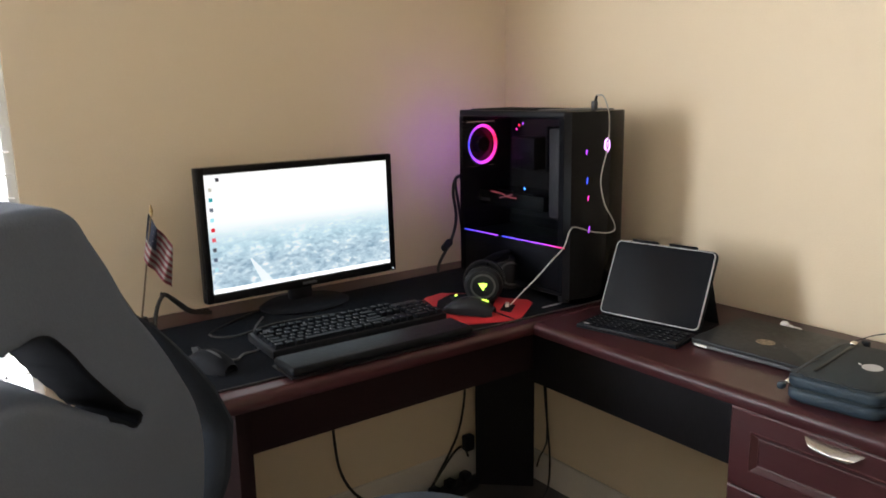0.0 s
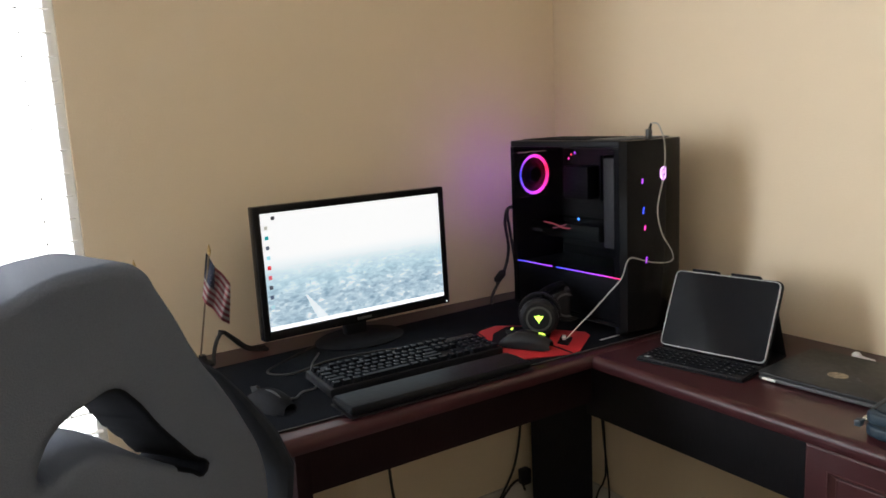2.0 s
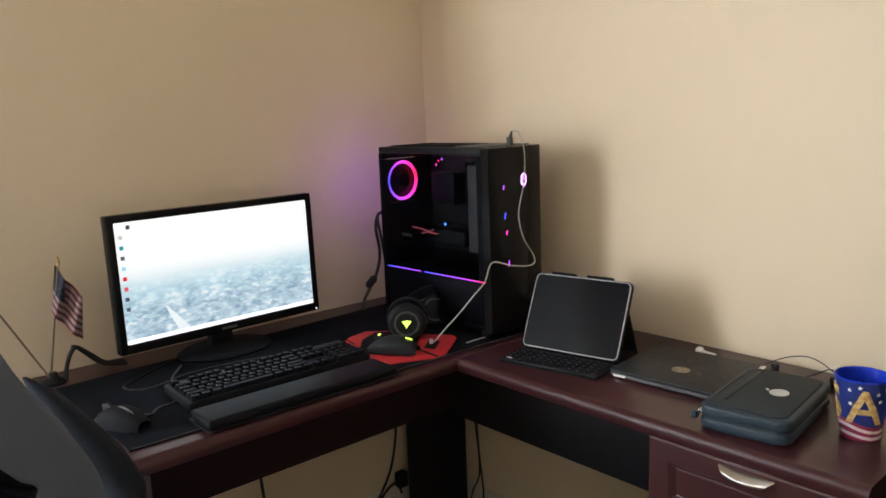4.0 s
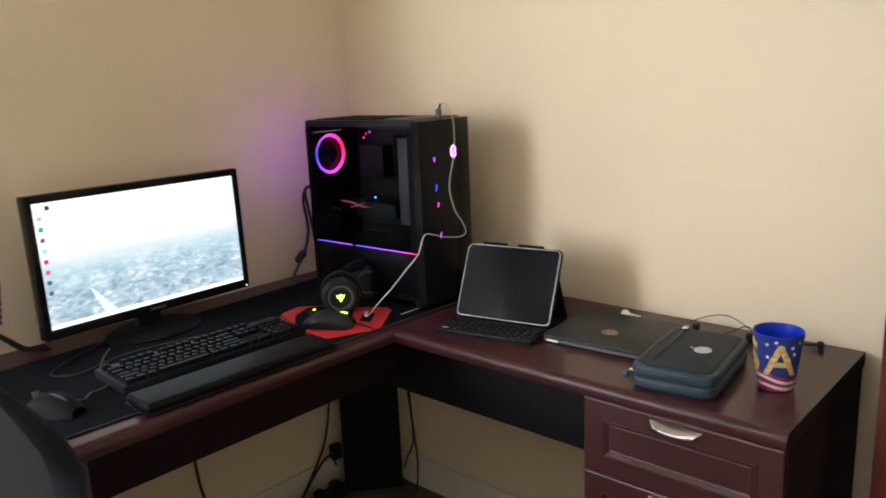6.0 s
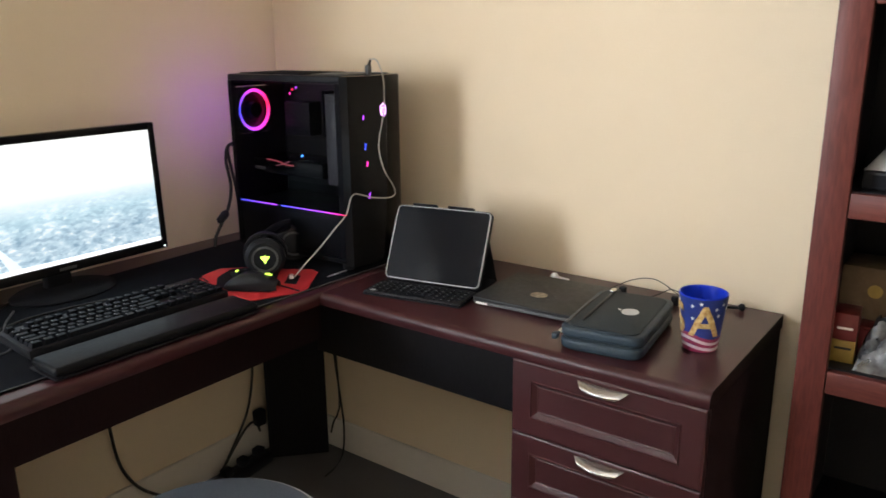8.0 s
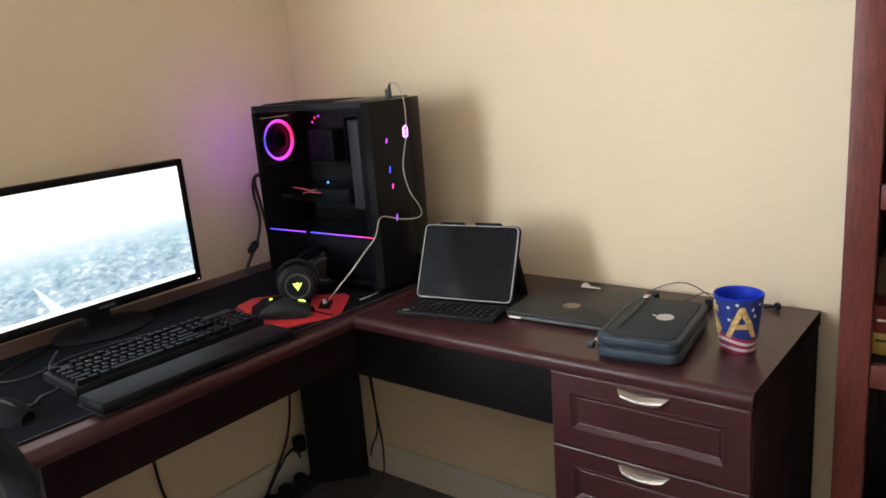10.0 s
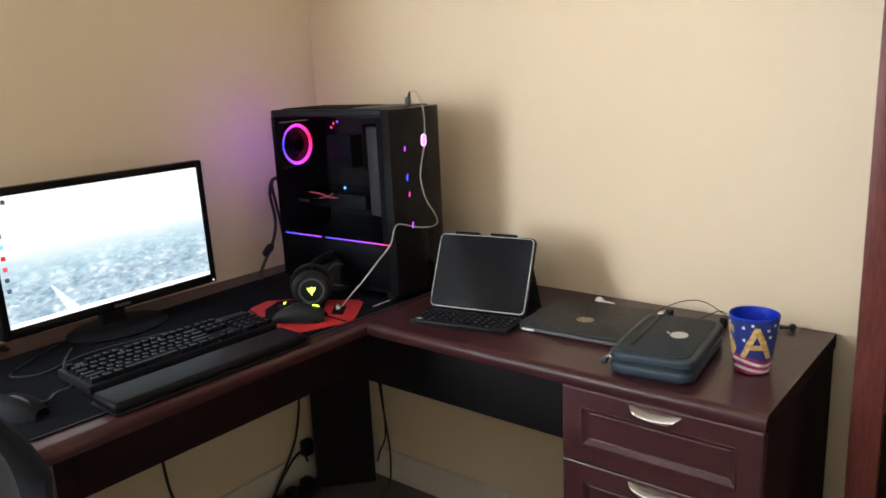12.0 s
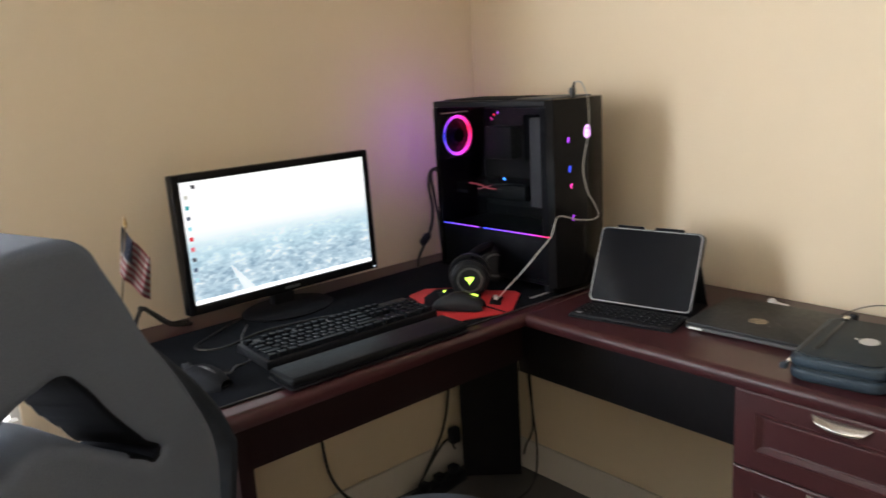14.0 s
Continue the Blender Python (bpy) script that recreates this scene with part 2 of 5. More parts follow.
def prism(points, z0, z1, r=0.0, seg=2):
    """An outline in plan, lifted from z0 to z1."""
    bm = bmesh.new()
    f = bm.faces.new([bm.verts.new((x, y, z0)) for x, y in points])
    top = bmesh.ops.extrude_face_region(bm, geom=[f])
    for v in top["geom"]:
        if isinstance(v, bmesh.types.BMVert):
            v.co.z = z1
    bmesh.ops.recalc_face_normals(bm, faces=bm.faces)
    if r:
        flat = [e for e in bm.edges if abs(e.verts[0].co.z - e.verts[1].co.z) < 1e-6]
        bmesh.ops.bevel(bm, geom=flat, offset=r, segments=seg, profile=0.5, affect="EDGES")
    return bm


def round_outline(w, d, r, n=6):
    pts = []
    for cx, cy, a0 in ((w / 2 - r, d / 2 - r, 0), (-w / 2 + r, d / 2 - r, 90), (-w / 2 + r, -d / 2 + r, 180), (w / 2 - r, -d / 2 + r, 270)):
        for i in range(n + 1):
            a = radians(a0 + 90 * i / n)
            pts.append((cx + r * math.cos(a), cy + r * math.sin(a)))
    return pts


def lathe(profile, n=40):
    """Turns (radius, height) pairs round z."""
    bm = bmesh.new()
    rings = [[bm.verts.new((r * math.cos(2 * math.pi * i / n), r * math.sin(2 * math.pi * i / n), z)) for i in range(n)] for r, z in profile]
    for a, b in zip(rings, rings[1:]):
        for i in range(n):
            bm.faces.new((a[i], a[(i + 1) % n], b[(i + 1) % n], b[i]))
    for ring in (rings[0], rings[-1]):
        bm.faces.new(ring)
    return bm


def ring(r0, r1, depth, n=48):
    """A flat ring about y, from -depth/2 to depth/2."""
    bm = bmesh.new()
    loops = []
    for r, y in ((r0, -depth / 2), (r1, -depth / 2), (r1, depth / 2), (r0, depth / 2)):
        loops.append([bm.verts.new((r * math.cos(2 * math.pi * i / n), y, r * math.sin(2 * math.pi * i / n))) for i in range(n)])
    for a, b in zip(loops, loops[1:] + loops[:1]):
        for i in range(n):
            bm.faces.new((a[i], a[(i + 1) % n], b[(i + 1) % n], b[i]))
    return bm


def tube(points, r, n=8, steps=6):
    """A round cable along a smooth curve through the points."""
    p = [Vector(q) for q in points]
    p = [p[0] * 2 - p[1]] + p + [p[-1] * 2 - p[-2]]
    line = []
    for i in range(1, len(p) - 2):
        for k in range(steps):
            t = k / steps
            line.append(0.5 * (2 * p[i] + (p[i + 1] - p[i - 1]) * t + (2 * p[i - 1] - 5 * p[i] + 4 * p[i + 1] - p[i + 2]) * t * t
                               + (3 * p[i] - p[i - 1] - 3 * p[i + 1] + p[i + 2]) * t ** 3))
    line.append(p[-2])
    bm = bmesh.new()
    side, loops = None, []
    for i, c in enumerate(line):
        d = (line[min(i + 1, len(line) - 1)] - line[max(i - 1, 0)]).normalized()
        side = (side - d * side.dot(d)).normalized() if side else d.orthogonal().normalized()
        up = d.cross(side)
        loops.append([bm.verts.new(c + r * (math.cos(2 * math.pi * k / n) * side + math.sin(2 * math.pi * k / n) * up)) for k in range(n)])
    for a, b in zip(loops, loops[1:]):
        for k in range(n):
            bm.faces.new((a[k], a[(k + 1) % n], b[(k + 1) % n], b[k]))
    bm.faces.new(loops[0])
    bm.faces.new(loops[-1])
    return bm


def sheet(fn, nu, nv, thick=0.0):
    """A sheet from fn(u, v) -> place, u and v in 0..1; thick gives it body."""
    bm = bmesh.new()
    g = [[bm.verts.new(fn(i / nu, j / nv)) for j in range(nv + 1)] for i in range(nu + 1)]
    for i in range(nu):
        for j in range(nv):
            bm.faces.new((g[i][j], g[i + 1][j], g[i + 1][j + 1], g[i][j + 1]))
    if thick:
        bmesh.ops.recalc_face_normals(bm, faces=bm.faces)
        bmesh.ops.solidify(bm, geom=bm.faces[:], thickness=thick)
    return bm


def moved(bm, m):
    bmesh.ops.transform(bm, matrix=m, verts=bm.verts)
    return bm


def filled(outlines, depth, bevel, res=3):
    """Closed outlines (the inner ones are holes) as a plate with rounded edges, in the x-y plane."""
    cu = bpy.data.curves.new("outline", "CURVE")
    cu.dimensions, cu.fill_mode, cu.extrude, cu.bevel_depth, cu.bevel_resolution = "2D", "BOTH", depth / 2 - bevel, bevel, res
    cu.offset = -bevel
    for pts in outlines:
        sp = cu.splines.new("BEZIER")
        sp.bezier_points.add(len(pts) - 1)
        sp.use_cyclic_u, sp.resolution_u = True, 5
        for bp, (x, y) in zip(sp.bezier_points, pts):
            bp.co = (x, y, 0)
            bp.handle_left_type = bp.handle_right_type = "AUTO"
    ob = bpy.data.objects.new("outline", cu)
    scene.collection.objects.link(ob)
    me = bpy.data.meshes.new_from_object(ob.evaluated_get(bpy.context.evaluated_depsgraph_get()))
    bm = bmesh.new()
    bm.from_mesh(me)
    bpy.data.meshes.remove(me)
    bpy.data.objects.remove(ob)
    bpy.data.curves.remove(cu)
    bmesh.ops.remove_doubles(bm, verts=bm.verts, dist=1e-5)
    return bm


def letters(text, size, depth):
    """Raised lettering in Blender's own font, centred, in the x-y plane."""
    cu = bpy.data.curves.new("lettering", "FONT")
    cu.body, cu.size, cu.extrude, cu.align_x, cu.align_y = text, size, depth, "CENTER", "CENTER"
    cu.offset = 0.0012
    ob = bpy.data.objects.new("lettering", cu)
    scene.collection.objects.link(ob)
    me = bpy.data.meshes.new_from_object(ob.evaluated_get(bpy.context.evaluated_depsgraph_get()))
    bm = bmesh.new()
    bm.from_mesh(me)
    bpy.data.meshes.remove(me)
    bpy.data.objects.remove(ob)
    bpy.data.curves.remove(cu)
    return bm


# ---- the room ----
RX, RY, RH, TH = -4.3, -4.0, 2.5, 0.14


def structure(name, bm, material, label, category="wall"):
    return tagged(part(name, bm, material, smooth=False), label, category, kind="structure")


structure("floor", block(RX - TH, RY - TH, -0.1, TH, TH, 0), CARPET, "grey-brown short-pile carpet under the desk", "floor")
structure("ceiling", block(RX - TH, RY - TH, RH, TH, TH, RH + 0.1), CEIL, "plain white painted ceiling above the room", "ceiling")
structure("wall_east", block(0, RY - TH, 0, TH, TH, RH), WALL, "tan painted wall behind the tower and the bookcase")
structure("wall_north", join(block(WIN_X1, 0, 0, 0, TH, RH), block(RX - TH, 0, 0, WIN_X0, TH, RH), block(WIN_X0, 0, 0, WIN_X1, TH, WIN_Z0), block(WIN_X0, 0, WIN_Z1, WIN_X1, TH, RH)),
          WALL, "tan painted wall with a wide window, behind the monitor")
structure("wall_west", block(RX - TH, RY - TH, 0, RX, 0, RH), WALL, "tan painted wall closing the room")
structure("wall_south", block(RX, RY - TH, 0, 0, RY, RH), WALL, "tan painted wall closing the room behind the camera")


def skirting(name, x0, y0, x1, y1, label):
    bm = block(x0, y0, 0, x1, y1, 0.105)
    edge = [e for e in bm.edges if e.verts[0].co.z > 0.1 and e.verts[1].co.z > 0.1]
    bmesh.ops.bevel(bm, geom=edge, offset=0.006, segments=3, affect="EDGES", profile=0.5)
    structure(name, bm, TRIM, label, "baseboard")


skirting("baseboard", RX, -0.013, -0.013, -0.001, "white painted baseboard along the tan wall")
skirting("baseboard", -0.013, RY, -0.001, -0.001, "white painted baseboard along the tan wall")

# window
win = tagged(new("window_1"), "wide white-framed window full of bright daylight", "window", kind="structure")
win.location = (0, 0.036, 0)
fw = 0.022
part("window_frame", join(block(WIN_X0, -0.03, WIN_Z0, WIN_X0 + fw, 0.03, WIN_Z1, 0.004), block(WIN_X1 - fw, -0.03, WIN_Z0, WIN_X1, 0.03, WIN_Z1, 0.004),
                          block(WIN_X0 + fw, -0.03, WIN_Z0, WIN_X1 - fw, 0.03, WIN_Z0 + fw, 0.004), block(WIN_X0 + fw, -0.03, WIN_Z1 - fw, WIN_X1 - fw, 0.03, WIN_Z1, 0.004),
                          block(-2.45, -0.03, WIN_Z0 + fw, -2.405, 0.03, WIN_Z1 - fw, 0.004)), WHITE, win)
for x0, x1 in ((WIN_X0 + fw, -2.45), (-2.405, WIN_X1 - fw)):
    pane = part("pane", block(x0 + 0.001, -0.004, WIN_Z0 + fw, x1 - 0.001, 0.004, WIN_Z1 - fw), PANE, win, smooth=False)
    pane.visible_shadow = False
part("window_sill", block(WIN_X0 + 0.002, -0.072, WIN_Z0 - 0.02, WIN_X1 - 0.002, -0.034, WIN_Z0 + 0.012, 0.005), TRIM, win)

# open slatted blind hanging in front of the panes
blind = thing("window_blind", pose(0, -0.014, 0), "white slatted blind with open slats before the bright window", "blind")
part("head_rail", block(WIN_X0 + 0.01, -0.012, WIN_Z1 - 0.03, WIN_X1 - 0.01, 0.012, WIN_Z1 - 0.002, 0.003), WHITE, blind)
part("bottom_rail", block(WIN_X0 + 0.012, -0.010, WIN_Z0 + 0.016, WIN_X1 - 0.012, 0.010, WIN_Z0 + 0.030, 0.003), WHITE, blind)
slat_me = None
for k in range(32):
    if slat_me is None:
        slat = part("slat", sheet(lambda u, v: Vector((WIN_X0 + 0.012 + (WIN_X1 - WIN_X0 - 0.024) * u, (v - 0.5) * 0.022, -0.0022 * (2 * v - 1) ** 2)), 1, 4, 0.0008), WHITE, blind)
        slat_me = slat.data
    else:
        slat = new("slat", slat_me)
        slat.parent = blind
    slat.location = (0, 0, WIN_Z0 + 0.078 + 0.0495 * k)
for x in (WIN_X1 - 0.075, -2.1, -2.75, WIN_X0 + 0.075):
    part("ladder_cord", tube([(x, -0.0135, WIN_Z0 + 0.02), (x, -0.0135, 1.3), (x, -0.0135, WIN_Z1 - 0.02)], 0.0011, 6), GREY, blind, "thin grey cord")

# bright overcast sky outside
tagged(part("backdrop", block(-5.5, 1.2, -1.0, 1.5, 1.22, 4.5), glow("white_sky_glow", (0.97, 0.98, 1.0), 5.8), smooth=False), "blank white overcast sky outside the window", "sky", kind="structure")

# ---- corner desk ----
desk = thing("corner_desk", pose(0, 0, 0), "dark cherry laminate corner desk with a drawer pedestal", "desk")
TOP, EDGE_Y, EDGE_X, END_X, END_Y = 0.75, -0.635, -0.471, -1.222, -1.529


def nosed(depth, length, thick, r):
    """A board lying along x: bullnose along its front (y = 0, at the top), square elsewhere; its ends take the second material."""
    prof = [(depth, 0.0), (depth, thick), (r, thick)]
    prof += [(r - r * math.sin(radians(a)), thick - r + r * math.cos(radians(a))) for a in range(15, 91, 15)]
    prof += [(0.0, 0.004), (0.0012, 0.0012), (0.004, 0.0)]
    bm = bmesh.new()
    ends = [[bm.verts.new((x, y, z)) for y, z in prof] for x in (0.0, length)]
    for i in range(len(prof)):
        j = (i + 1) % len(prof)
        bm.faces.new((ends[0][i], ends[0][j], ends[1][j], ends[1][i]))
    for e in ends:
        bm.faces.new(e).material_index = 1
    return bm


part("desktop", moved(nosed(-EDGE_Y - 0.006, -END_X - 0.004, 0.030, 0.016), pose(END_X, EDGE_Y, TOP - 0.030)), (WOOD, WOOD_SHADED), desk, "dark cherry main desktop")
part("return_top", moved(nosed(-EDGE_X - 0.006, EDGE_Y - 0.0005 - END_Y, 0.030, 0.016), pose(EDGE_X, EDGE_Y - 0.0005, TOP - 0.030, 0, 0, -90)), (WOOD, WOOD_SHADED), desk, "dark cherry return desktop")
part("apron", block(-1.1275, -0.518, 0.576, -0.36, -0.50, TOP - 0.0305, 0.002), WOOD_SHADED, desk)
# return apron: shade below the top is put into its near-black colour
part("apron", block(-0.36, -1.1545, 0.54, -0.342, -0.50, TOP - 0.0305, 0.002), DARK_SHADED_WOOD, desk)
part("side_panel", block(-1.160, -0.535, 0.002, -1.128, -0.02, TOP - 0.0305, 0.002), WOOD_SHADED, desk)
part("corner_leg", moved(block(-0.095, -0.012, 0.002, 0.095, 0.012, TOP - 0.0305, 0.003), pose(-0.118, -0.130, 0, 0, 0, -43)), DARK_SHADED_WOOD, desk, "dark corner leg panel")
FX = -0.450
# pedestal colour carries the shade of its end face
part("pedestal", block(FX, -1.5275, 0.002, -0.012, -1.153, TOP - 0.0305, 0.002), WOOD_SHADED, desk, "cherry drawer pedestal with shade in its colour")


def drawer(z0, z1):
    """A drawer front with a stepped panel and a bow handle."""
    y0, y1 = -1.5265, -1.1535
    bm = bmesh.new()

    def loop(x, a, b):
        return [bm.verts.new(p) for p in ((x, y0 + a, z0 + b), (x, y1 - a, z0 + b), (x, y1 - a, z1 - b), (x, y0 + a, z1 - b))]
    levels = [(FX, 0, 0), (FX - 0.018, 0, 0), (FX - 0.020, 0.003, 0.003), (FX - 0.020, 0.040, 0.036), (FX - 0.0218, 0.0412, 0.0372), (FX - 0.0218, 0.0428, 0.0388), (FX - 0.0195, 0.044, 0.040), (FX - 0.0125, 0.052, 0.048), (FX - 0.0135, 0.0535, 0.0495), (FX - 0.0125, 0.055, 0.051)]
    rows = [loop(*l) for l in levels]
    for a, b in zip(rows, rows[1:]):
        for i in range(4):
            bm.faces.new((a[i], a[(i + 1) % 4], b[(i + 1) % 4], b[i]))
    bm.faces.new(rows[0])
    bm.faces.new(rows[-1])
    d = part("drawer", bm, WOOD_FRONT, desk, "cherry drawer front with a stepped panel", smooth=False)
    zc, yc = z1 - 0.017, -1.341

    def bow(u, v):
        a = math.pi * v
        w = 0.050 - 0.020 * v
        y = (u - 0.5) * 2 * w
        swell = 1 - abs(u - 0.5) ** 2 * 1.3
        return Vector((FX - 0.0205 - 0.019 * math.sin(a * 0.62) * swell, yc + y, zc + 0.009 - 0.0155 * v))
    part("handle", sheet(bow, 18, 10, 0.0025), CHROME, d, "brushed nickel cup handle")


drawer(0.5690, 0.7192)
drawer(0.4180, 0.5665)
drawer(0.06, 0.4155)

# ---- bookcase ----
case = thing("bookcase", pose(0, 0, 0), "tall red-brown wooden bookcase with half-full open shelves", "bookcase")
BX, BY0, BY1, BH = -0.29, -2.465, -1.619, 2.05
for y0, y1 in ((BY1 - 0.048, BY1), (BY0, BY0 + 0.048)):
    part("stile", block(BX - 0.02, y0, 0.002, BX, y1, BH, 0.003), WOOD_RED, case)
# inner boards and shelves near-black: interior shade painted into their colour
for y0, y1 in ((BY1 - 0.024, BY1 - 0.004), (BY0 + 0.004, BY0 + 0.024)):
    part("side_panel", block(BX + 0.0005, y0, 0.002, -0.016, y1, BH), DARK_SHADED_WOOD, case)
part("back_panel", block(-0.0155, BY0 + 0.004, 0.002, -0.008, BY1 - 0.004, BH), DARK_SHADED_WOOD, case, "bookcase back coloured near-black for shade")
part("top_board", block(BX - 0.03, BY0 - 0.01, BH + 0.0005, -0.008, BY1 + 0.01, BH + 0.03, 0.004), WOOD_RED_Y, case)
for z in (0.10, 0.42, 0.768, 1.071, 1.396, 1.72):
    part("shelf", block(BX + 0.002, BY0 + 0.0245, z - 0.02, -0.016, BY1 - 0.0245, z, 0.001), DARK_SHADED_WOOD, case)
    part("shelf_edge", block(BX - 0.016, BY0 + 0.0485, z - 0.042, BX + 0.0015, BY1 - 0.0485, z - 0.001, 0.003), WOOD_RED_Y, case)

# ---- gaming chair ----
chair = thing("gaming_chair", pose(-1.658, -1.037, 0, 0, 0, 18), "grey fabric racing-style office chair with openings in its high back", "chair")
half = [(0.0, 1.163), (0.045, 1.176), (0.088, 1.181), (0.126, 1.179), (0.150, 1.166), (0.168, 1.139), (0.191, 1.103), (0.223, 1.047), (0.259, 0.999), (0.299, 0.940), (0.345, 0.856), (0.360, 0.77), (0.355, 0.66), (0.335, 0.55), (0.26, 0.46)]
outline = half + [(0.0, 0.44)] + [(-x, z) for x, z in reversed(half[1:])]
hole = [(0.036, 0.968), (0.040, 1.008), (0.060, 1.029), (0.085, 1.039), (0.110, 1.044), (0.129, 1.028), (0.163, 0.981), (0.210, 0.924), (0.232, 0.897), (0.210, 0.908), (0.165, 0.937), (0.117, 0.970), (0.086, 0.983), (0.060, 0.978)]
back_bm = filled([outline, hole, [(-x, z) for x, z in reversed(hole)]], 0.145, 0.015)
bmesh.ops.triangulate(back_bm, faces=back_bm.faces)
for k in range(-8, 9):
    bmesh.ops.bisect_plane(back_bm, geom=back_bm.verts[:] + back_bm.edges[:] + back_bm.faces[:], plane_co=(k * 0.05, 0, 0), plane_no=(1, 0, 0))
for k in range(10):
    bmesh.ops.bisect_plane(back_bm, geom=back_bm.verts[:] + back_bm.edges[:] + back_bm.faces[:], plane_co=(0, 0.48 + 0.07 * k, 0), plane_no=(0, 1, 0))
rim_pts = []
for i in range(len(hole)):
    a, b, c, d = (Vector(hole[k % len(hole)]) for k in (i - 1, i, i + 1, i + 2))
    for k in range(8):
        t = k / 8
        rim_pts.append(0.5 * (2 * b + (c - a) * t + (2 * a - 5 * b + 4 * c - d) * t * t + (3 * b - a - 3 * c + d) * t ** 3))
back_bm.normal_update()
# near-black on the upper and outer walls of the openings
for f in back_bm.faces:
    c = f.calc_center_median()
    if abs(f.normal.z) < 0.8 and min((Vector((abs(c.x), c.y)) - q).length for q in rim_pts) < 0.05 and (abs(c.x) > 0.19 or c.y > 0.992 - (abs(c.x) - 0.086) * 0.64):
        f.material_index = 1
upper = [q for q in rim_pts if q.x > 0.10 and q.y > 0.998 - (q.x - 0.086) * 0.64]
for v in back_bm.verts:
    x, z, d = v.co.x, v.co.y, v.co.z
    near = min((Vector((abs(x), z)) - q).length for q in upper)
    if near < 0.03:
        z -= 0.026 * max(0.0, min(1.0, (d + 0.06) / 0.12)) * (1 - near / 0.03)
    v.co = Vector((x, d + 0.4 * x * x - 0.176 * (z - 1.16), z))
part("backrest", back_bm, (FABRIC, OPENING_WALL), chair, "grey fabric backrest with two openings")
for s in (1, -1):
    def wing(u, v, s=s):
        z = 0.985 - 0.52 * u
        a = 0.332 + 0.190 * min(1, u * 2.0) ** 0.9 - 0.03 * max(0, u - 0.6)
        ang = 2 * math.pi * v
        k = min(1.0, 0.02 + 3.2 * min(u, 1 - u)) ** 0.6
        return Vector((s * (a + 0.030 * k * math.cos(ang)), 0.4 * a * a - 0.176 * (z - 1.16) + 0.085 + 0.07 * k * math.sin(ang), z))
    bm = sheet(wing, 16, 14)
    part("side_bolster", bm, FABRIC_DARK, chair, "dark grey side bolster")
part("lumbar_cushion", moved(block(-0.19, -0.04, -0.09, 0.19, 0.04, 0.09, 0.038, 5), pose(0, 0.20, 0.68, 8, 0, 0)), FABRIC_DARK, chair, "dark grey lumbar cushion")
part("seat", block(-0.25, 0.06, 0.42, 0.25, 0.54, 0.51, 0.04, 4), FABRIC, chair)
part("piping", tube([(-0.2, 0.5, 0.513), (0, 0.52, 0.513), (0.2, 0.5, 0.513)], 0.003), FABRIC_DARK, chair)
for s in (1, -1):
    arm = part("armrest", block(s * 0.31 - 0.045, 0.12, 0.64, s * 0.31 + 0.045, 0.38, 0.67, 0.012, 3), BLACK_MATT, chair, "black armrest pad")
    part("post", block(s * 0.31 - 0.02, 0.22, 0.44, s * 0.31 + 0.02, 0.28, 0.6395, 0.008), BLACK, arm)
    part("bracket", block(min(s * 0.2, s * 0.33), 0.22, 0.405, max(s * 0.2, s * 0.33), 0.28, 0.4395, 0.006), BLACK, arm)
part("gas_cylinder", moved(lathe([(0.03, 0.09), (0.03, 0.25), (0.02, 0.25), (0.02, 0.42)], 20), pose(0, 0.3, 0)), BLACK, chair)
for k in range(5):
    a = 72 * k + 20
    leg = part("base_leg", moved(block(0.02, -0.025, 0.065, 0.31, 0.025, 0.10, 0.01), pose(0, 0.3, 0, 0, 0, a)), BLACK, chair)
    part("caster", moved(lathe([(0.01, -0.02), (0.028, -0.018), (0.028, 0.018), (0.01, 0.02)], 18), pose(0, 0.3, 0, 0, 0, a) @ pose(0.29, 0, 0.0285, 90, 0, 0)), BLACK, leg)

# ---- low round seat beside the desk ----
stool = thing("round_stool", pose(-0.97, -0.86, -0.012), "low round stool with a blue-grey padded seat", "stool")
part("seat", lathe([(0.165, 0.40), (0.203, 0.41), (0.214, 0.44), (0.211, 0.475), (0.195, 0.496), (0.14, 0.505), (0.01, 0.507)], 48), mat("blue_grey_leatherette", (0.15, 0.18, 0.23), 0.35, grain=0.4, scale=300, bump=0.25), stool)
part("piping", moved(tube([(0.203 * math.cos(a * 0.2618), 0.203 * math.sin(a * 0.2618), 0.4885) for a in range(25)], 0.0022), pose(0, 0, 0)), SILVER, stool, "pale piping round the seat")
for k in range(4):
    part("leg", moved(lathe([(0.014, 0.0125), (0.018, 0.412)], 14), pose(0.15 * math.cos(k * math.pi / 2 + 0.6), 0.15 * math.sin(k * math.pi / 2 + 0.6), 0)), BLACK, stool)

# ---- desk mat ----
mat_ob = tagged(part("desk_mat", prism([(-1.205, -0.583), (-0.115, -0.614), (-0.115, -0.085), (-1.205, -0.135)], TOP + 0.0003, TOP + 0.0035, 0.001), CLOTH_MAT), "large black cloth desk mat lying on the desktop", "desk mat")
part("stitched_edge", tube([(-1.2045, -0.5825, TOP + 0.0035), (-0.9, -0.5912, TOP + 0.0035), (-0.6, -0.5997, TOP + 0.0035), (-0.116, -0.6135, TOP + 0.0035)], 0.0012, 6), GREY, mat_ob, "pale stitched edge")
part("label", block(-0.376, -0.570, TOP + 0.0032, -0.31, -0.564, TOP + 0.0042), SILVER, mat_ob, "small pale printed mark")
MZ = TOP + 0.0037

# ---- monitor ----
mon = thing("monitor", pose(-0.8133, -0.172, MZ, 0, 0, 2.0), "black flat monitor, switched on, on a black stand", "monitor")
MW, MH, MB = 0.53, 0.315, 0.0525
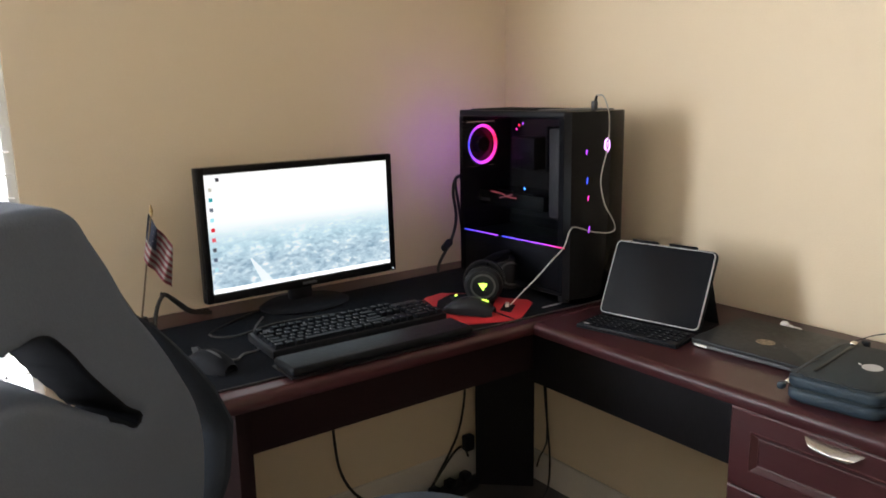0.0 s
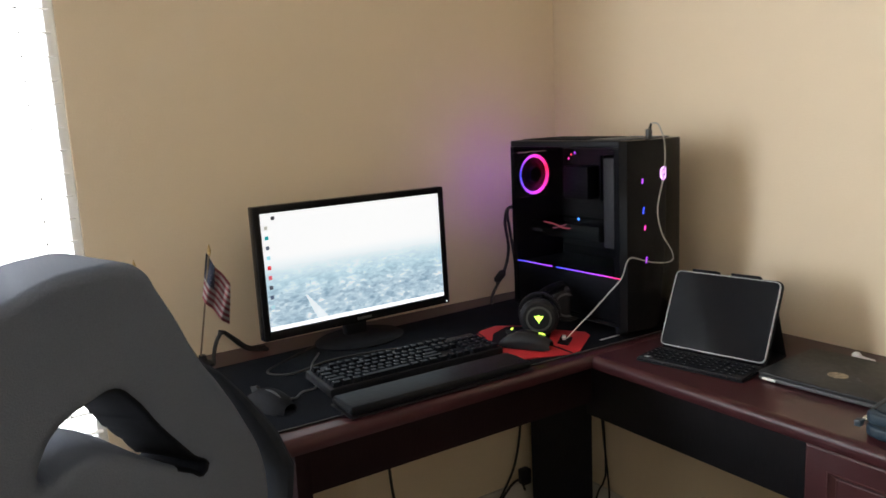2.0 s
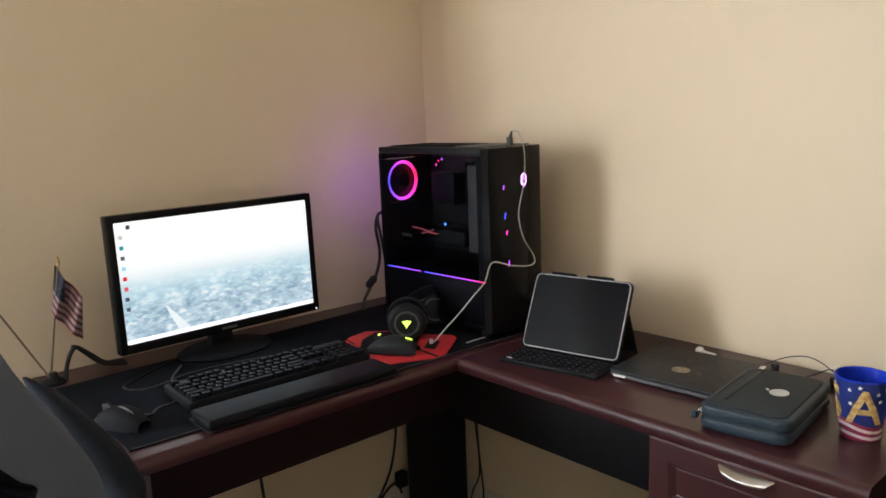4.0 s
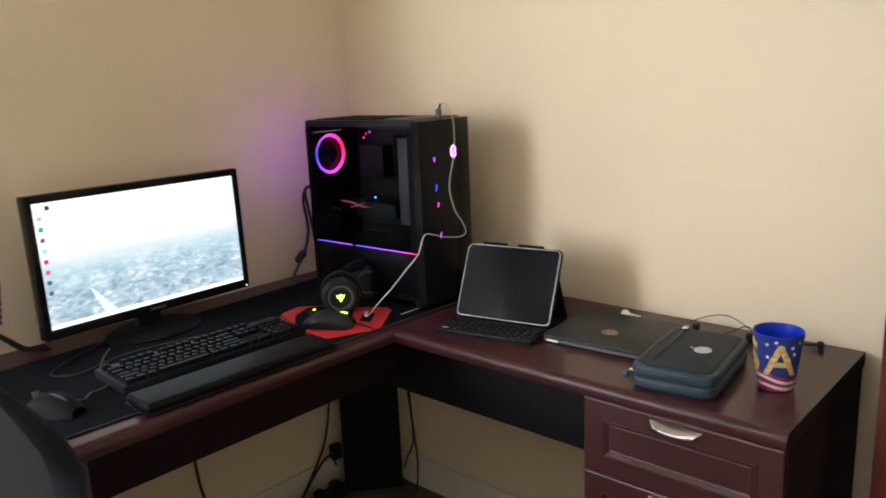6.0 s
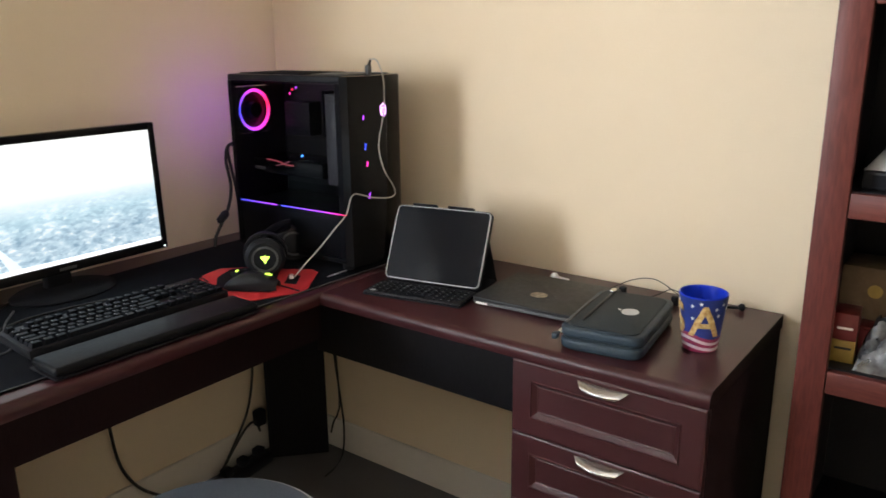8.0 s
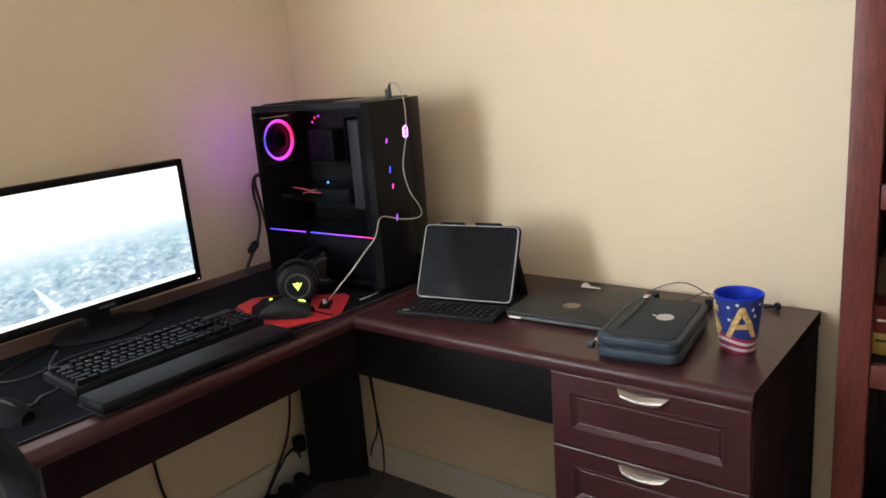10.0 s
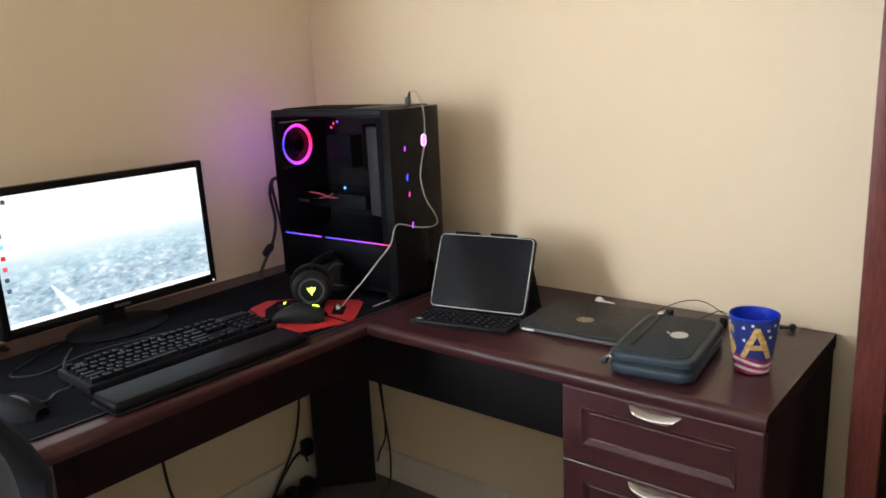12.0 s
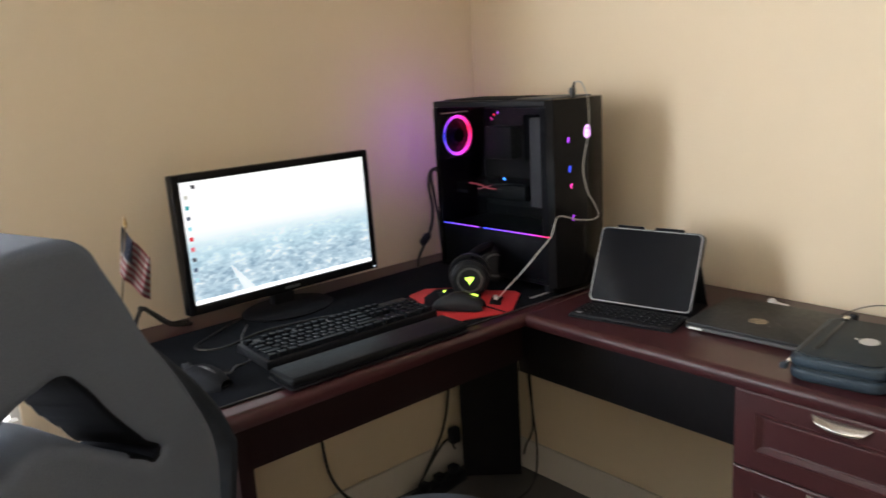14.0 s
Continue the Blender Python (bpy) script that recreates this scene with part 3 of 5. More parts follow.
tilt = pose(0, 0, MB, -1.6, 0, 0)
frame_bm = join(block(-MW / 2, -0.012, 0, -MW / 2 + 0.017, 0.018, MH, 0.003), block(MW / 2 - 0.017, -0.012, 0, MW / 2, 0.018, MH, 0.003),
                block(-MW / 2 + 0.0165, -0.012, 0, MW / 2 - 0.0165, 0.018, 0.022, 0.003), block(-MW / 2 + 0.0165, -0.012, MH - 0.017, MW / 2 - 0.0165, 0.018, MH, 0.003))
part("bezel", moved(frame_bm, tilt), BLACK_GLOSS, mon, "glossy black bezel")
part("rear_shell", moved(join(block(-MW / 2 + 0.004, 0.0185, 0.004, MW / 2 - 0.004, 0.03, MH - 0.004, 0.004), block(-0.17, 0.0305, 0.05, 0.17, 0.055, 0.25, 0.012)), tilt), BLACK, mon)
part("neck", block(-0.03, 0.03, 0.008, 0.03, 0.058, 0.16, 0.006), BLACK, mon)
part("base", moved(lathe([(0.118, 0.0003), (0.12, 0.004), (0.11, 0.010), (0.02, 0.014)], 44), pose(0, 0.02, 0) @ Matrix.Diagonal((1, 0.75, 1, 1))), BLACK_MATT, mon, "oval black stand base")
part("power_light", moved(block(MW / 2 - 0.012, -0.0135, 0.005, MW / 2 - 0.009, -0.0115, 0.008), tilt), glow("white_led", (0.8, 0.9, 1.0), 3), mon)
part("badge", moved(block(-0.02, -0.0132, 0.007, 0.02, -0.0118, 0.013), tilt), GREY, mon, "small grey maker's mark")


def screen_material():
    """A lit desktop picture: a pale hazy sky over a blue-grey city seen from the air."""
    m = bpy.data.materials.new("lit_screen")
    m.use_nodes = True
    nt = m.node_tree
    n, li = nt.nodes, nt.links
    b = n["Principled BSDF"]
    co = n.new("ShaderNodeTexCoord"); sp = n.new("ShaderNodeSeparateXYZ")
    li.new(co.outputs["Object"], sp.inputs[0])
    mp = n.new("ShaderNodeMapping"); mp.inputs["Scale"].default_value = (1, 1, 2.2)
    li.new(co.outputs["Object"], mp.inputs[0])
    vo = n.new("ShaderNodeTexVoronoi"); vo.inputs["Scale"].default_value = 70
    no = n.new("ShaderNodeTexNoise"); no.inputs["Scale"].default_value, no.inputs["Detail"].default_value = 14, 6
    fi = n.new("ShaderNodeTexNoise"); fi.inputs["Scale"].default_value, fi.inputs["Detail"].default_value = 58, 6
    for t in (vo, no, fi):
        li.new(mp.outputs[0], t.inputs[0])
    mixv = n.new("ShaderNodeMath"); mixv.operation = "MULTIPLY_ADD"
    li.new(fi.outputs[0], mixv.inputs[0]); mixv.inputs[1].default_value = 0.75
    half_no = n.new("ShaderNodeMath"); half_no.operation = "MULTIPLY_ADD"
    li.new(no.outputs[0], half_no.inputs[0]); half_no.inputs[1].default_value, half_no.inputs[2].default_value = 1.2, -0.60
    li.new(half_no.outputs[0], mixv.inputs[2])
    vs = n.new("ShaderNodeSeparateColor"); li.new(vo.outputs["Color"], vs.inputs[0])
    adv = n.new("ShaderNodeMath"); adv.operation = "MULTIPLY_ADD"
    li.new(vs.outputs[0], adv.inputs[0]); adv.inputs[1].default_value = 0.30; li.new(mixv.outputs[0], adv.inputs[2])
    city = n.new("ShaderNodeValToRGB")
    stops = [(0.22, (0.20, 0.32, 0.44)), (0.44, (0.38, 0.52, 0.63)), (0.64, (0.56, 0.69, 0.78)), (0.86, (0.97, 0.98, 0.99))]
    e = city.color_ramp.elements
    while len(e) < 4:
        e.new(0.5)
    for el, (p, c) in zip(e, stops):
        el.position, el.color = p, (*c, 1)
    li.new(adv.outputs[0], city.inputs[0])
    haze = n.new("ShaderNodeMapRange"); haze.inputs[1].default_value, haze.inputs[2].default_value = -0.075, 0.055
    li.new(sp.outputs["Z"], haze.inputs[0])
    hz = n.new("ShaderNodeValToRGB")
    el = hz.color_ramp.elements
    el[0].position, el[0].color = 0.0, (0.10, 0.10, 0.10, 1)
    el[1].position, el[1].color = 0.72, (1, 1, 1, 1)
    li.new(haze.outputs[0], hz.inputs[0])
    skyc = n.new("ShaderNodeValToRGB")
    el = skyc.color_ramp.elements
    el[0].position, el[0].color = 0.35, (0.55, 0.78, 0.86, 1)
    el[1].position, el[1].color = 0.85, (1, 1, 1, 1)
    li.new(haze.outputs[0], skyc.inputs[0])
    mx = n.new("ShaderNodeMix"); mx.data_type = "RGBA"
    li.new(hz.outputs[0], mx.inputs[0]); li.new(city.outputs[0], mx.inputs[6]); li.new(skyc.outputs[0], mx.inputs[7])
    li.new(mx.outputs[2], b.inputs["Emission Color"])
    b.inputs["Emission Strength"].default_value = 1.15
    b.inputs["Base Color"].default_value = (0.01, 0.01, 0.01, 1)
    b.inputs["Roughness"].default_value = 0.3
    return m


SW, SH = MW - 0.034, MH - 0.039
disp = part("display", block(-SW / 2, -0.001, -SH / 2, SW / 2, 0.001, SH / 2), screen_material(), mon, "bright display showing a hazy city from the air", smooth=False, at=tilt @ pose(0, -0.009, 0.022 + SH / 2))
LIT = glow("lit_white", (1, 1, 1), 1.35)
part("taskbar", block(-SW / 2 + 0.0005, -0.0016, -SH / 2 + 0.0005, SW / 2 - 0.0005, -0.0012, -SH / 2 + 0.010), LIT, disp, "pale strip along the foot of the picture", smooth=False)
part("runway", moved(prism([(-0.153, -0.066), (-0.148, -0.066), (-0.098, -0.127), (-0.126, -0.127)], -0.0002, 0.0002), pose(0, -0.0018, 0, 90, 0, 0)), glow("hazy_white", (0.82, 0.90, 0.95), 1.1), disp, "white road in the picture", smooth=False)
icons = [((0.05, 0.05, 0.06), 0), ((0.55, 0.55, 0.5), 1), ((0.02, 0.35, 0.38), 2), ((0.10, 0.13, 0.18), 3), ((0.35, 0.75, 0.85), 4), ((0.75, 0.03, 0.05), 5), ((0.8, 0.12, 0.16), 6), ((0.08, 0.09, 0.12), 7), ((0.08, 0.12, 0.2), 8), ((0.45, 0.7, 0.8), 9)]
for c, k in icons:
    g = glow("icon_colour", c, 1.0)
    x = -SW / 2 + (0.030 if k == 0 else 0.011)
    z = SH / 2 - (0.012 if k == 0 else 0.010 + 0.0232 * k)
    part("icon", block(x - 0.0045, -0.0020, z - 0.0045, x + 0.0045, -0.0016, z + 0.0045, 0.0001), g, disp, smooth=False)

# ---- desktop tower ----
PX0, PX1, PY0, PY1, PZ0, PZ1 = -0.325, -0.130, -0.612, -0.195, MZ, 1.226
pc = thing("desktop_tower", pose(0, 0, 0), "black desktop computer tower with a glass side and coloured lights", "computer")
fz = PZ0 + 0.018
for x in (PX0 + 0.02, PX1 - 0.02):
    for y in (PY0 + 0.04, PY1 - 0.04):
        part("foot", moved(lathe([(0.014, 0.0003), (0.016, 0.017)], 14), pose(x, y, PZ0)), BLACK_MATT, pc)
part("case_frame", join(block(PX0, PY0 + 0.03, fz, PX1, PY1, fz + 0.012, 0.002), block(PX0, PY0 + 0.03, PZ1 - 0.016, PX1, PY1, PZ1, 0.003),
                        block(PX1 - 0.006, PY0 + 0.03, fz + 0.012, PX1, PY1, PZ1 - 0.016), block(PX0, PY1 - 0.014, fz + 0.012, PX0 + 0.014, PY1, PZ1 - 0.016),
                        block(PX0, PY0 + 0.03, fz + 0.012, PX0 + 0.014, PY0 + 0.045, PZ1 - 0.016)), STEEL_BLACK, pc, "black steel case frame")
part("rear_panel", join(block(PX0 + 0.0145, PY1 - 0.004, fz + 0.0125, PX1 - 0.0065, PY1 - 0.001, 1.067), block(PX0 + 0.0145, PY1 - 0.004, 1.193, PX1 - 0.0065, PY1 - 0.001, PZ1 - 0.0165),
                        block(-0.196, PY1 - 0.004, 1.067, PX1 - 0.0065, PY1 - 0.001, 1.193)), STEEL_BLACK, pc)
part("power_supply_shroud", block(PX0 + 0.003, PY0 + 0.046, fz + 0.0125, PX1 - 0.007, PY1 - 0.015, 0.893, 0.003), STEEL_BLACK, pc, "black shroud at the foot of the case")
side = part("glass_side", block(PX0 - 0.004, PY0 + 0.028, fz + 0.004, PX0 - 0.0005, PY1 - 0.003, PZ1 - 0.02, 0.001), CASE_GLASS, pc, "tinted glass side panel")
PURPLE, PINK, BLUE, REDL = (0.45, 0.06, 1.0), (1.0, 0.04, 0.45), (0.04, 0.08, 1.0), (1.0, 0.02, 0.08)
part("light_strip", block(-0.0015, -0.068, -0.0011, 0.0015, 0.068, 0.0011), glow_ramp("strip_glow_rear", [(0, PURPLE), (1, BLUE)], 2.6, "Y", -0.07, 0.07), pc, "glowing strip on the shroud", at=pose(PX0 + 0.0005, -0.281, 0.8965))
part("light_strip", block(-0.0015, -0.112, -0.0011, 0.0015, 0.112, 0.0011), glow_ramp("strip_glow_front", [(0, REDL), (0.35, PURPLE), (1, BLUE)], 2.6, "Y", -0.11, 0.11), pc, "glowing strip on the shroud", at=pose(PX0 + 0.0005, -0.478, 0.8965))
# rear fan
fan = part("fan", moved(join(ring(0.056, 0.061, 0.012, 48), ring(0.0, 0.02, 0.02, 24)), pose(0, 0, 0)), BLACK, pc, "rear case fan with a glowing ring", at=pose(-0.259, PY1 - 0.0185, 1.13))
plate = bmesh.new()
rim = [[plate.verts.new((r * math.cos(math.pi * k / 24) * q, y, r * math.sin(math.pi * k / 24) * q)) for k in range(48) for q in [1 if not square else 0.0605 / (r * max(abs(math.cos(math.pi * k / 24)), abs(math.sin(math.pi * k / 24))))]]
       for r, y, square in ((0.0565, -0.004, False), (0.0565, -0.004, True), (0.0565, 0.004, True), (0.0565, 0.004, False))]
for a, b in zip(rim, rim[1:] + rim[:1]):
    for k in range(48):
        plate.faces.new((a[k], a[(k + 1) % 48], b[(k + 1) % 48], b[k]))
part("frame", moved(plate, pose(0, 0.008, 0)), BLACK, fan, "square black fan frame")
part("light_ring", ring(0.0475, 0.0555, 0.004, 60), glow_ramp("fan_glow", [(0.0, BLUE), (0.2, PURPLE), (0.38, PINK), (0.55, REDL), (0.7, PINK), (0.85, PURPLE), (1.0, BLUE)], 3.2, angular=True), fan, "ring glowing red, magenta and blue")
part("rear_light_ring", moved(ring(0.046, 0.055, 0.003, 48), pose(0, 0.0145, 0)), glow("rear_fan_glow", (0.34, 0.05, 1.0), 20), fan, "violet ring shining out of the rear")
# added plate that blocks the rear ring from view through the fan
part("ring_mask", moved(ring(0.0, 0.0553, 0.001, 48), pose(0, 0.0115, 0)), mat("dark_red_plate", (0.03, 0.006, 0.010), 0.4, grain=0.3, scale=200), fan, "added dark plate hiding the rear ring")
for k in range(9):
    part("blade", moved(block(0.019, -0.001, -0.008, 0.046, 0.001, 0.012), pose(0, 0, 0, 0, 40 * k, 0) @ pose(0, 0, 0, 0, 0, 25)), BLACK, fan)
# inside
part("motherboard", block(PX1 - 0.012, PY1 - 0.26, 0.92, PX1 - 0.0075, PY1 - 0.016, PZ1 - 0.03), mat("dark_board", (0.015, 0.017, 0.02), 0.5, grain=0.5, scale=120), pc)
for k in range(4):
    part("memory_module", block(-0.19, -0.40 - 0.011 * k, 1.06, -0.1545, -0.396 - 0.011 * k, 1.18), BLACK, pc)
cool = part("cooler", block(-0.20, -0.36, 1.06, -0.1545, -0.27, 1.15, 0.004), BLACK, pc)
for k in range(8):
    part("fin", block(-0.2012, -0.3595, 1.065 + 0.0105 * k, -0.2002, -0.2705, 1.068 + 0.0105 * k), BLACK, cool)
gpu = part("graphics_card", block(-0.275, -0.47, 0.965, -0.1545, -0.215, 1.005, 0.004), BLACK_GLOSS, pc, "graphics card with a small red light")
part("light_line", tube([(-0.2765, -0.27, 1.004), (-0.2765, -0.31, 1.001), (-0.2765, -0.34, 0.994), (-0.2765, -0.37, 0.993)], 0.0016), glow("dull_red_glow", (0.9, 0.16, 0.2), 0.45), gpu, "dull red light line")
part("light_line", tube([(-0.2765, -0.305, 0.989), (-0.2765, -0.335, 0.996), (-0.2765, -0.355, 1.003)], 0.0013), glow("dull_pink_glow", (0.8, 0.25, 0.35), 0.35), gpu)
part("lettering_bar", block(-0.2765, -0.262, 0.975, -0.2755, -0.222, 0.983), GREY, gpu, "pale unreadable lettering")
part("status_light", moved(lathe([(0.0015, -0.001), (0.003, 0), (0.0015, 0.001)], 12), pose(-0.2765, -0.402, 1.022, 0, 90, 0)), glow("blue_led", (0.03, 0.2, 1.0), 14), pc, "small blue light")
for y, z, c in ((-0.362, 1.187, REDL), (-0.376, 1.192, PURPLE), (-0.352, 1.176, PINK)):
    part("spot_light", moved(lathe([(0.001, -0.001), (0.0035, 0), (0.001, 0.001)], 10), pose(-0.2, y + 0.06, z - 0.005, 0, 90, 0)), glow("spot_glow", c, 2.5), pc)
part("radiator", block(-0.30, -0.552, 0.962, -0.24, -0.510, 1.182, 0.004), GREY, pc, "grey drive cage behind the glass")
# front panel: two facets meeting at a ridge
prof = [(PX0, PY0 + 0.0295), (PX0, PY0 + 0.004), (PX0 + 0.02, PY0 - 0.002), (PX0 + 0.062, PY0 - 0.012), (PX1 - 0.02, PY0 - 0.006), (PX1, PY0 + 0.006), (PX1, PY0 + 0.0295)]
part("front_panel", prism(prof, fz - 0.004, PZ1, 0.003), BLACK_GLOSS, pc, "glossy black faceted front panel")
for x, z, hgt, c in ((-0.281, 1.129, 0.012, PURPLE), (-0.278, 1.06, 0.016, BLUE), (-0.274, 1.018, 0.012, PINK), (-0.270, 0.94, 0.016, PURPLE)):
    part("front_light", moved(block(-0.0055, -0.0014, -hgt / 2, -0.0033, 0.0014, hgt / 2, 0.0008), pose(x, PY0 - 0.0125 + (x + 0.263) * -0.25, z, 0, 12, 0)), glow("front_glow", c, 2.2), pc, "small coloured front light")
logo = glow("emblem_glow", (0.80, 0.38, 1.0), 4.0)
hexp = [(0.0, 0.017), (0.010, 0.011), (0.011, -0.008), (0.004, -0.014), (0.004, -0.0095), (0.0078, -0.006), (0.0075, 0.0085), (0.0, 0.0135), (-0.0075, 0.0085), (-0.0078, -0.006), (-0.004, -0.0095), (-0.004, -0.014), (-0.011, -0.008), (-0.010, 0.011)]
part("emblem", join(moved(prism(hexp, 0, 0.002), pose(-0.213, PY0 - 0.0085, 1.143, 90, 0, 7)), moved(block(-0.0014, -0.002, -0.018, 0.0014, 0, 0.007), pose(-0.213, PY0 - 0.0085, 1.143, 0, 0, 7))), logo, pc, "glowing violet-white emblem", smooth=False)
part("top_filter", block(PX0 + 0.025, PY0 + 0.16, PZ1 + 0.0003, PX1 - 0.02, PY1 - 0.02, PZ1 + 0.003, 0.001), BLACK_MATT, pc, "black dust filter")
part("control_plate", block(PX0 + 0.03, PY0 + 0.03, PZ1 + 0.0003, PX1 - 0.012, PY0 + 0.145, PZ1 + 0.003, 0.001), GREY, pc, "grey control plate on top")

pivot = pose(PX0, PY0, 0)
pc.matrix_world = pivot @ pose(0, 0, 0.003, 0, 0, 2.0) @ pivot.inverted()

# charging cable from the tower down to the mat
lead = thing("charging_cable", pose(0, 0, 0), "grey-white charging cable hanging from the tower to the mat", "cable")
part("plug", block(-0.226, -0.585, PZ1 + 0.0032, -0.212, -0.573, PZ1 + 0.026, 0.003), GREY, lead, "grey metal plug")
part("strain_relief", moved(lathe([(0.004, 0), (0.0022, 0.014)], 10), pose(-0.217, -0.580, PZ1 + 0.026, 12, 10, 0)), BLACK, lead)
part("cord", tube([(-0.216, -0.583, PZ1 + 0.039), (-0.208, -0.598, PZ1 + 0.036), (-0.215, -0.622, 1.225), (-0.222, -0.631, 1.18), (-0.231, -0.634, 1.137), (-0.247, -0.634, 1.086), (-0.250, -0.634, 1.052), (-0.234, -0.634, 1.003), (-0.203, -0.634, 0.962), (-0.195, -0.634, 0.938),
                   (-0.221, -0.635, 0.932), (-0.279, -0.638, 0.942), (-0.323, -0.64, 0.956), (-0.349, -0.642, 0.962), (-0.364, -0.642, 0.953), (-0.379, -0.64, 0.918), (-0.401, -0.622, 0.885), (-0.426, -0.595, 0.841), (-0.440, -0.568, 0.808), (-0.449, -0.530, 0.766)], 0.0015, 8), CABLE_WHITE, lead)
part("connector", moved(block(-0.005, -0.012, -0.003, 0.005, 0.010, 0.005, 0.002), pose(-0.450, -0.520, 0.7645, 0, 0, -42)), SILVER, lead)

# ---- red mat with its black marks ----
rm = thing("mouse_mat", pose(0, 0, 0), "red angular mouse mat with black markings on the desk mat", "mouse mat")
shape = [(-0.604, -0.396), (-0.593, -0.343), (-0.548, -0.312), (-0.491, -0.300), (-0.440, -0.350), (-0.393, -0.448), (-0.359, -0.497), (-0.369, -0.525), (-0.475, -0.601), (-0.511, -0.602), (-0.630, -0.553), (-0.616, -0.465)]
part("pad", prism(shape, MZ + 0.0003, MZ + 0.003, 0.0008), RED, rm)
for pts in ([(-0.598, -0.425), (-0.545, -0.361), (-0.482, -0.331), (-0.442, -0.358), (-0.408, -0.430), (-0.485, -0.503), (-0.560, -0.520)], [(-0.480, -0.527), (-0.424, -0.482), (-0.418, -0.516), (-0.470, -0.556)],
            [(-0.570, -0.327), (-0.565, -0.325), (-0.577, -0.374), (-0.582, -0.377)], [(-0.500, -0.522), (-0.494, -0.522), (-0.498, -0.601), (-0.504, -0.602)]):
    part("marking", prism(pts, MZ + 0.0028, MZ + 0.0040), BLACK_MATT, rm, "black printed mark")


def mouse(name, m, label, body, top, length, glowcol=None):
    t = thing(name, m, label, "mouse")

    def hull(u, v):
        x = (u - 0.5) * length
        a = math.pi * v
        w = 0.031 * (1 - 0.9 * abs(u - 0.5) ** 2.6 * 3.2) * (1 - 0.12 * math.sin(math.pi * u))
        hgt = 0.040 * (math.sin(math.pi * min(1, max(0, u * 0.86 + 0.10))) ** 0.7)
        return Vector((x, -w * math.cos(a), 0.001 + max(0.0, hgt) * math.sin(a) ** 0.6))
    part("shell", sheet(hull, 22, 16), body, t)
    part("base", block(-length * 0.42, -0.026, 0.0003, length * 0.42, 0.026, 0.004, 0.002), BLACK_MATT, t)
    part("scroll_wheel", moved(lathe([(0.006, -0.004), (0.011, -0.003), (0.011, 0.003), (0.006, 0.004)], 20), pose(length * 0.27, 0, 0.030, 90, 0, 0)), top, t)
    part("button_gap", block(length * 0.05, -0.0008, 0.030, length * 0.40, 0.0008, 0.0375), BLACK, t)
    return t


m1 = mouse("mouse", pose(-0.552, -0.499, MZ + 0.0045, 0, 0, 121), "black ergonomic mouse with small yellow-green lights, on the red mat", BLACK, BLACK_MATT, 0.125)
GREEN = glow("green_glow", (0.62, 0.95, 0.10), 2.6)
part("emblem", moved(prism([(-0.009, -0.004), (0, -0.009), (0.009, -0.004), (0.005, 0.001), (0.0085, 0.006), (0.002, 0.003), (0, 0.009), (-0.002, 0.003), (-0.0085, 0.006), (-0.005, 0.001)], 0, 0.0015), pose(-0.040, 0, 0.0338, 0, -36, 90)), GREEN, m1, "green glowing emblem", smooth=False)
part("wheel_light", block(0.0315, -0.0045, 0.0395, 0.0365, 0.0045, 0.0425, 0.001), GREEN, m1)
m2 = mouse("mouse", pose(-1.176, -0.460, MZ, 0, 0, 112), "dark corded mouse with a pale streak on the desk mat", BLACK_MATT, BLACK, 0.12)
part("top_shell", moved(sheet(lambda u, v: Vector(((u - 0.5) * 0.10, (v - 0.5) * 0.009 + 0.004, 0.0405 - 0.028 * (u - 0.4) ** 2 * 4 - 0.02 * (v - 0.5) ** 2)), 12, 8, 0.002), pose(0, 0, 0.0015)), GREY, m2, "pale grey streak along the top")
mc = tagged(part("mouse_cable", tube([(-1.196, -0.402, 0.764), (-1.183, -0.385, 0.757), (-1.142, -0.415, 0.756), (-1.118, -0.450, 0.757), (-1.09, -0.424, 0.756), (-1.055, -0.415, 0.756), (-1.03, -0.34, 0.756), (-1.0, -0.27, 0.756), (-0.95, -0.20, 0.756)], 0.0022), GREY), "grey mouse cable trailing across the desk mat", "cable")

# ---- keyboard ----
kb = thing("keyboard", pose(-0.836, -0.428, MZ, 2.5, 0, -1.0), "black full-size mechanical keyboard on the desk mat", "keyboard")
part("deck", block(-0.218, -0.066, 0.0015, 0.218, 0.068, 0.020, 0.003), BLACK, kb)
U = 0.0187
key_mesh = {}


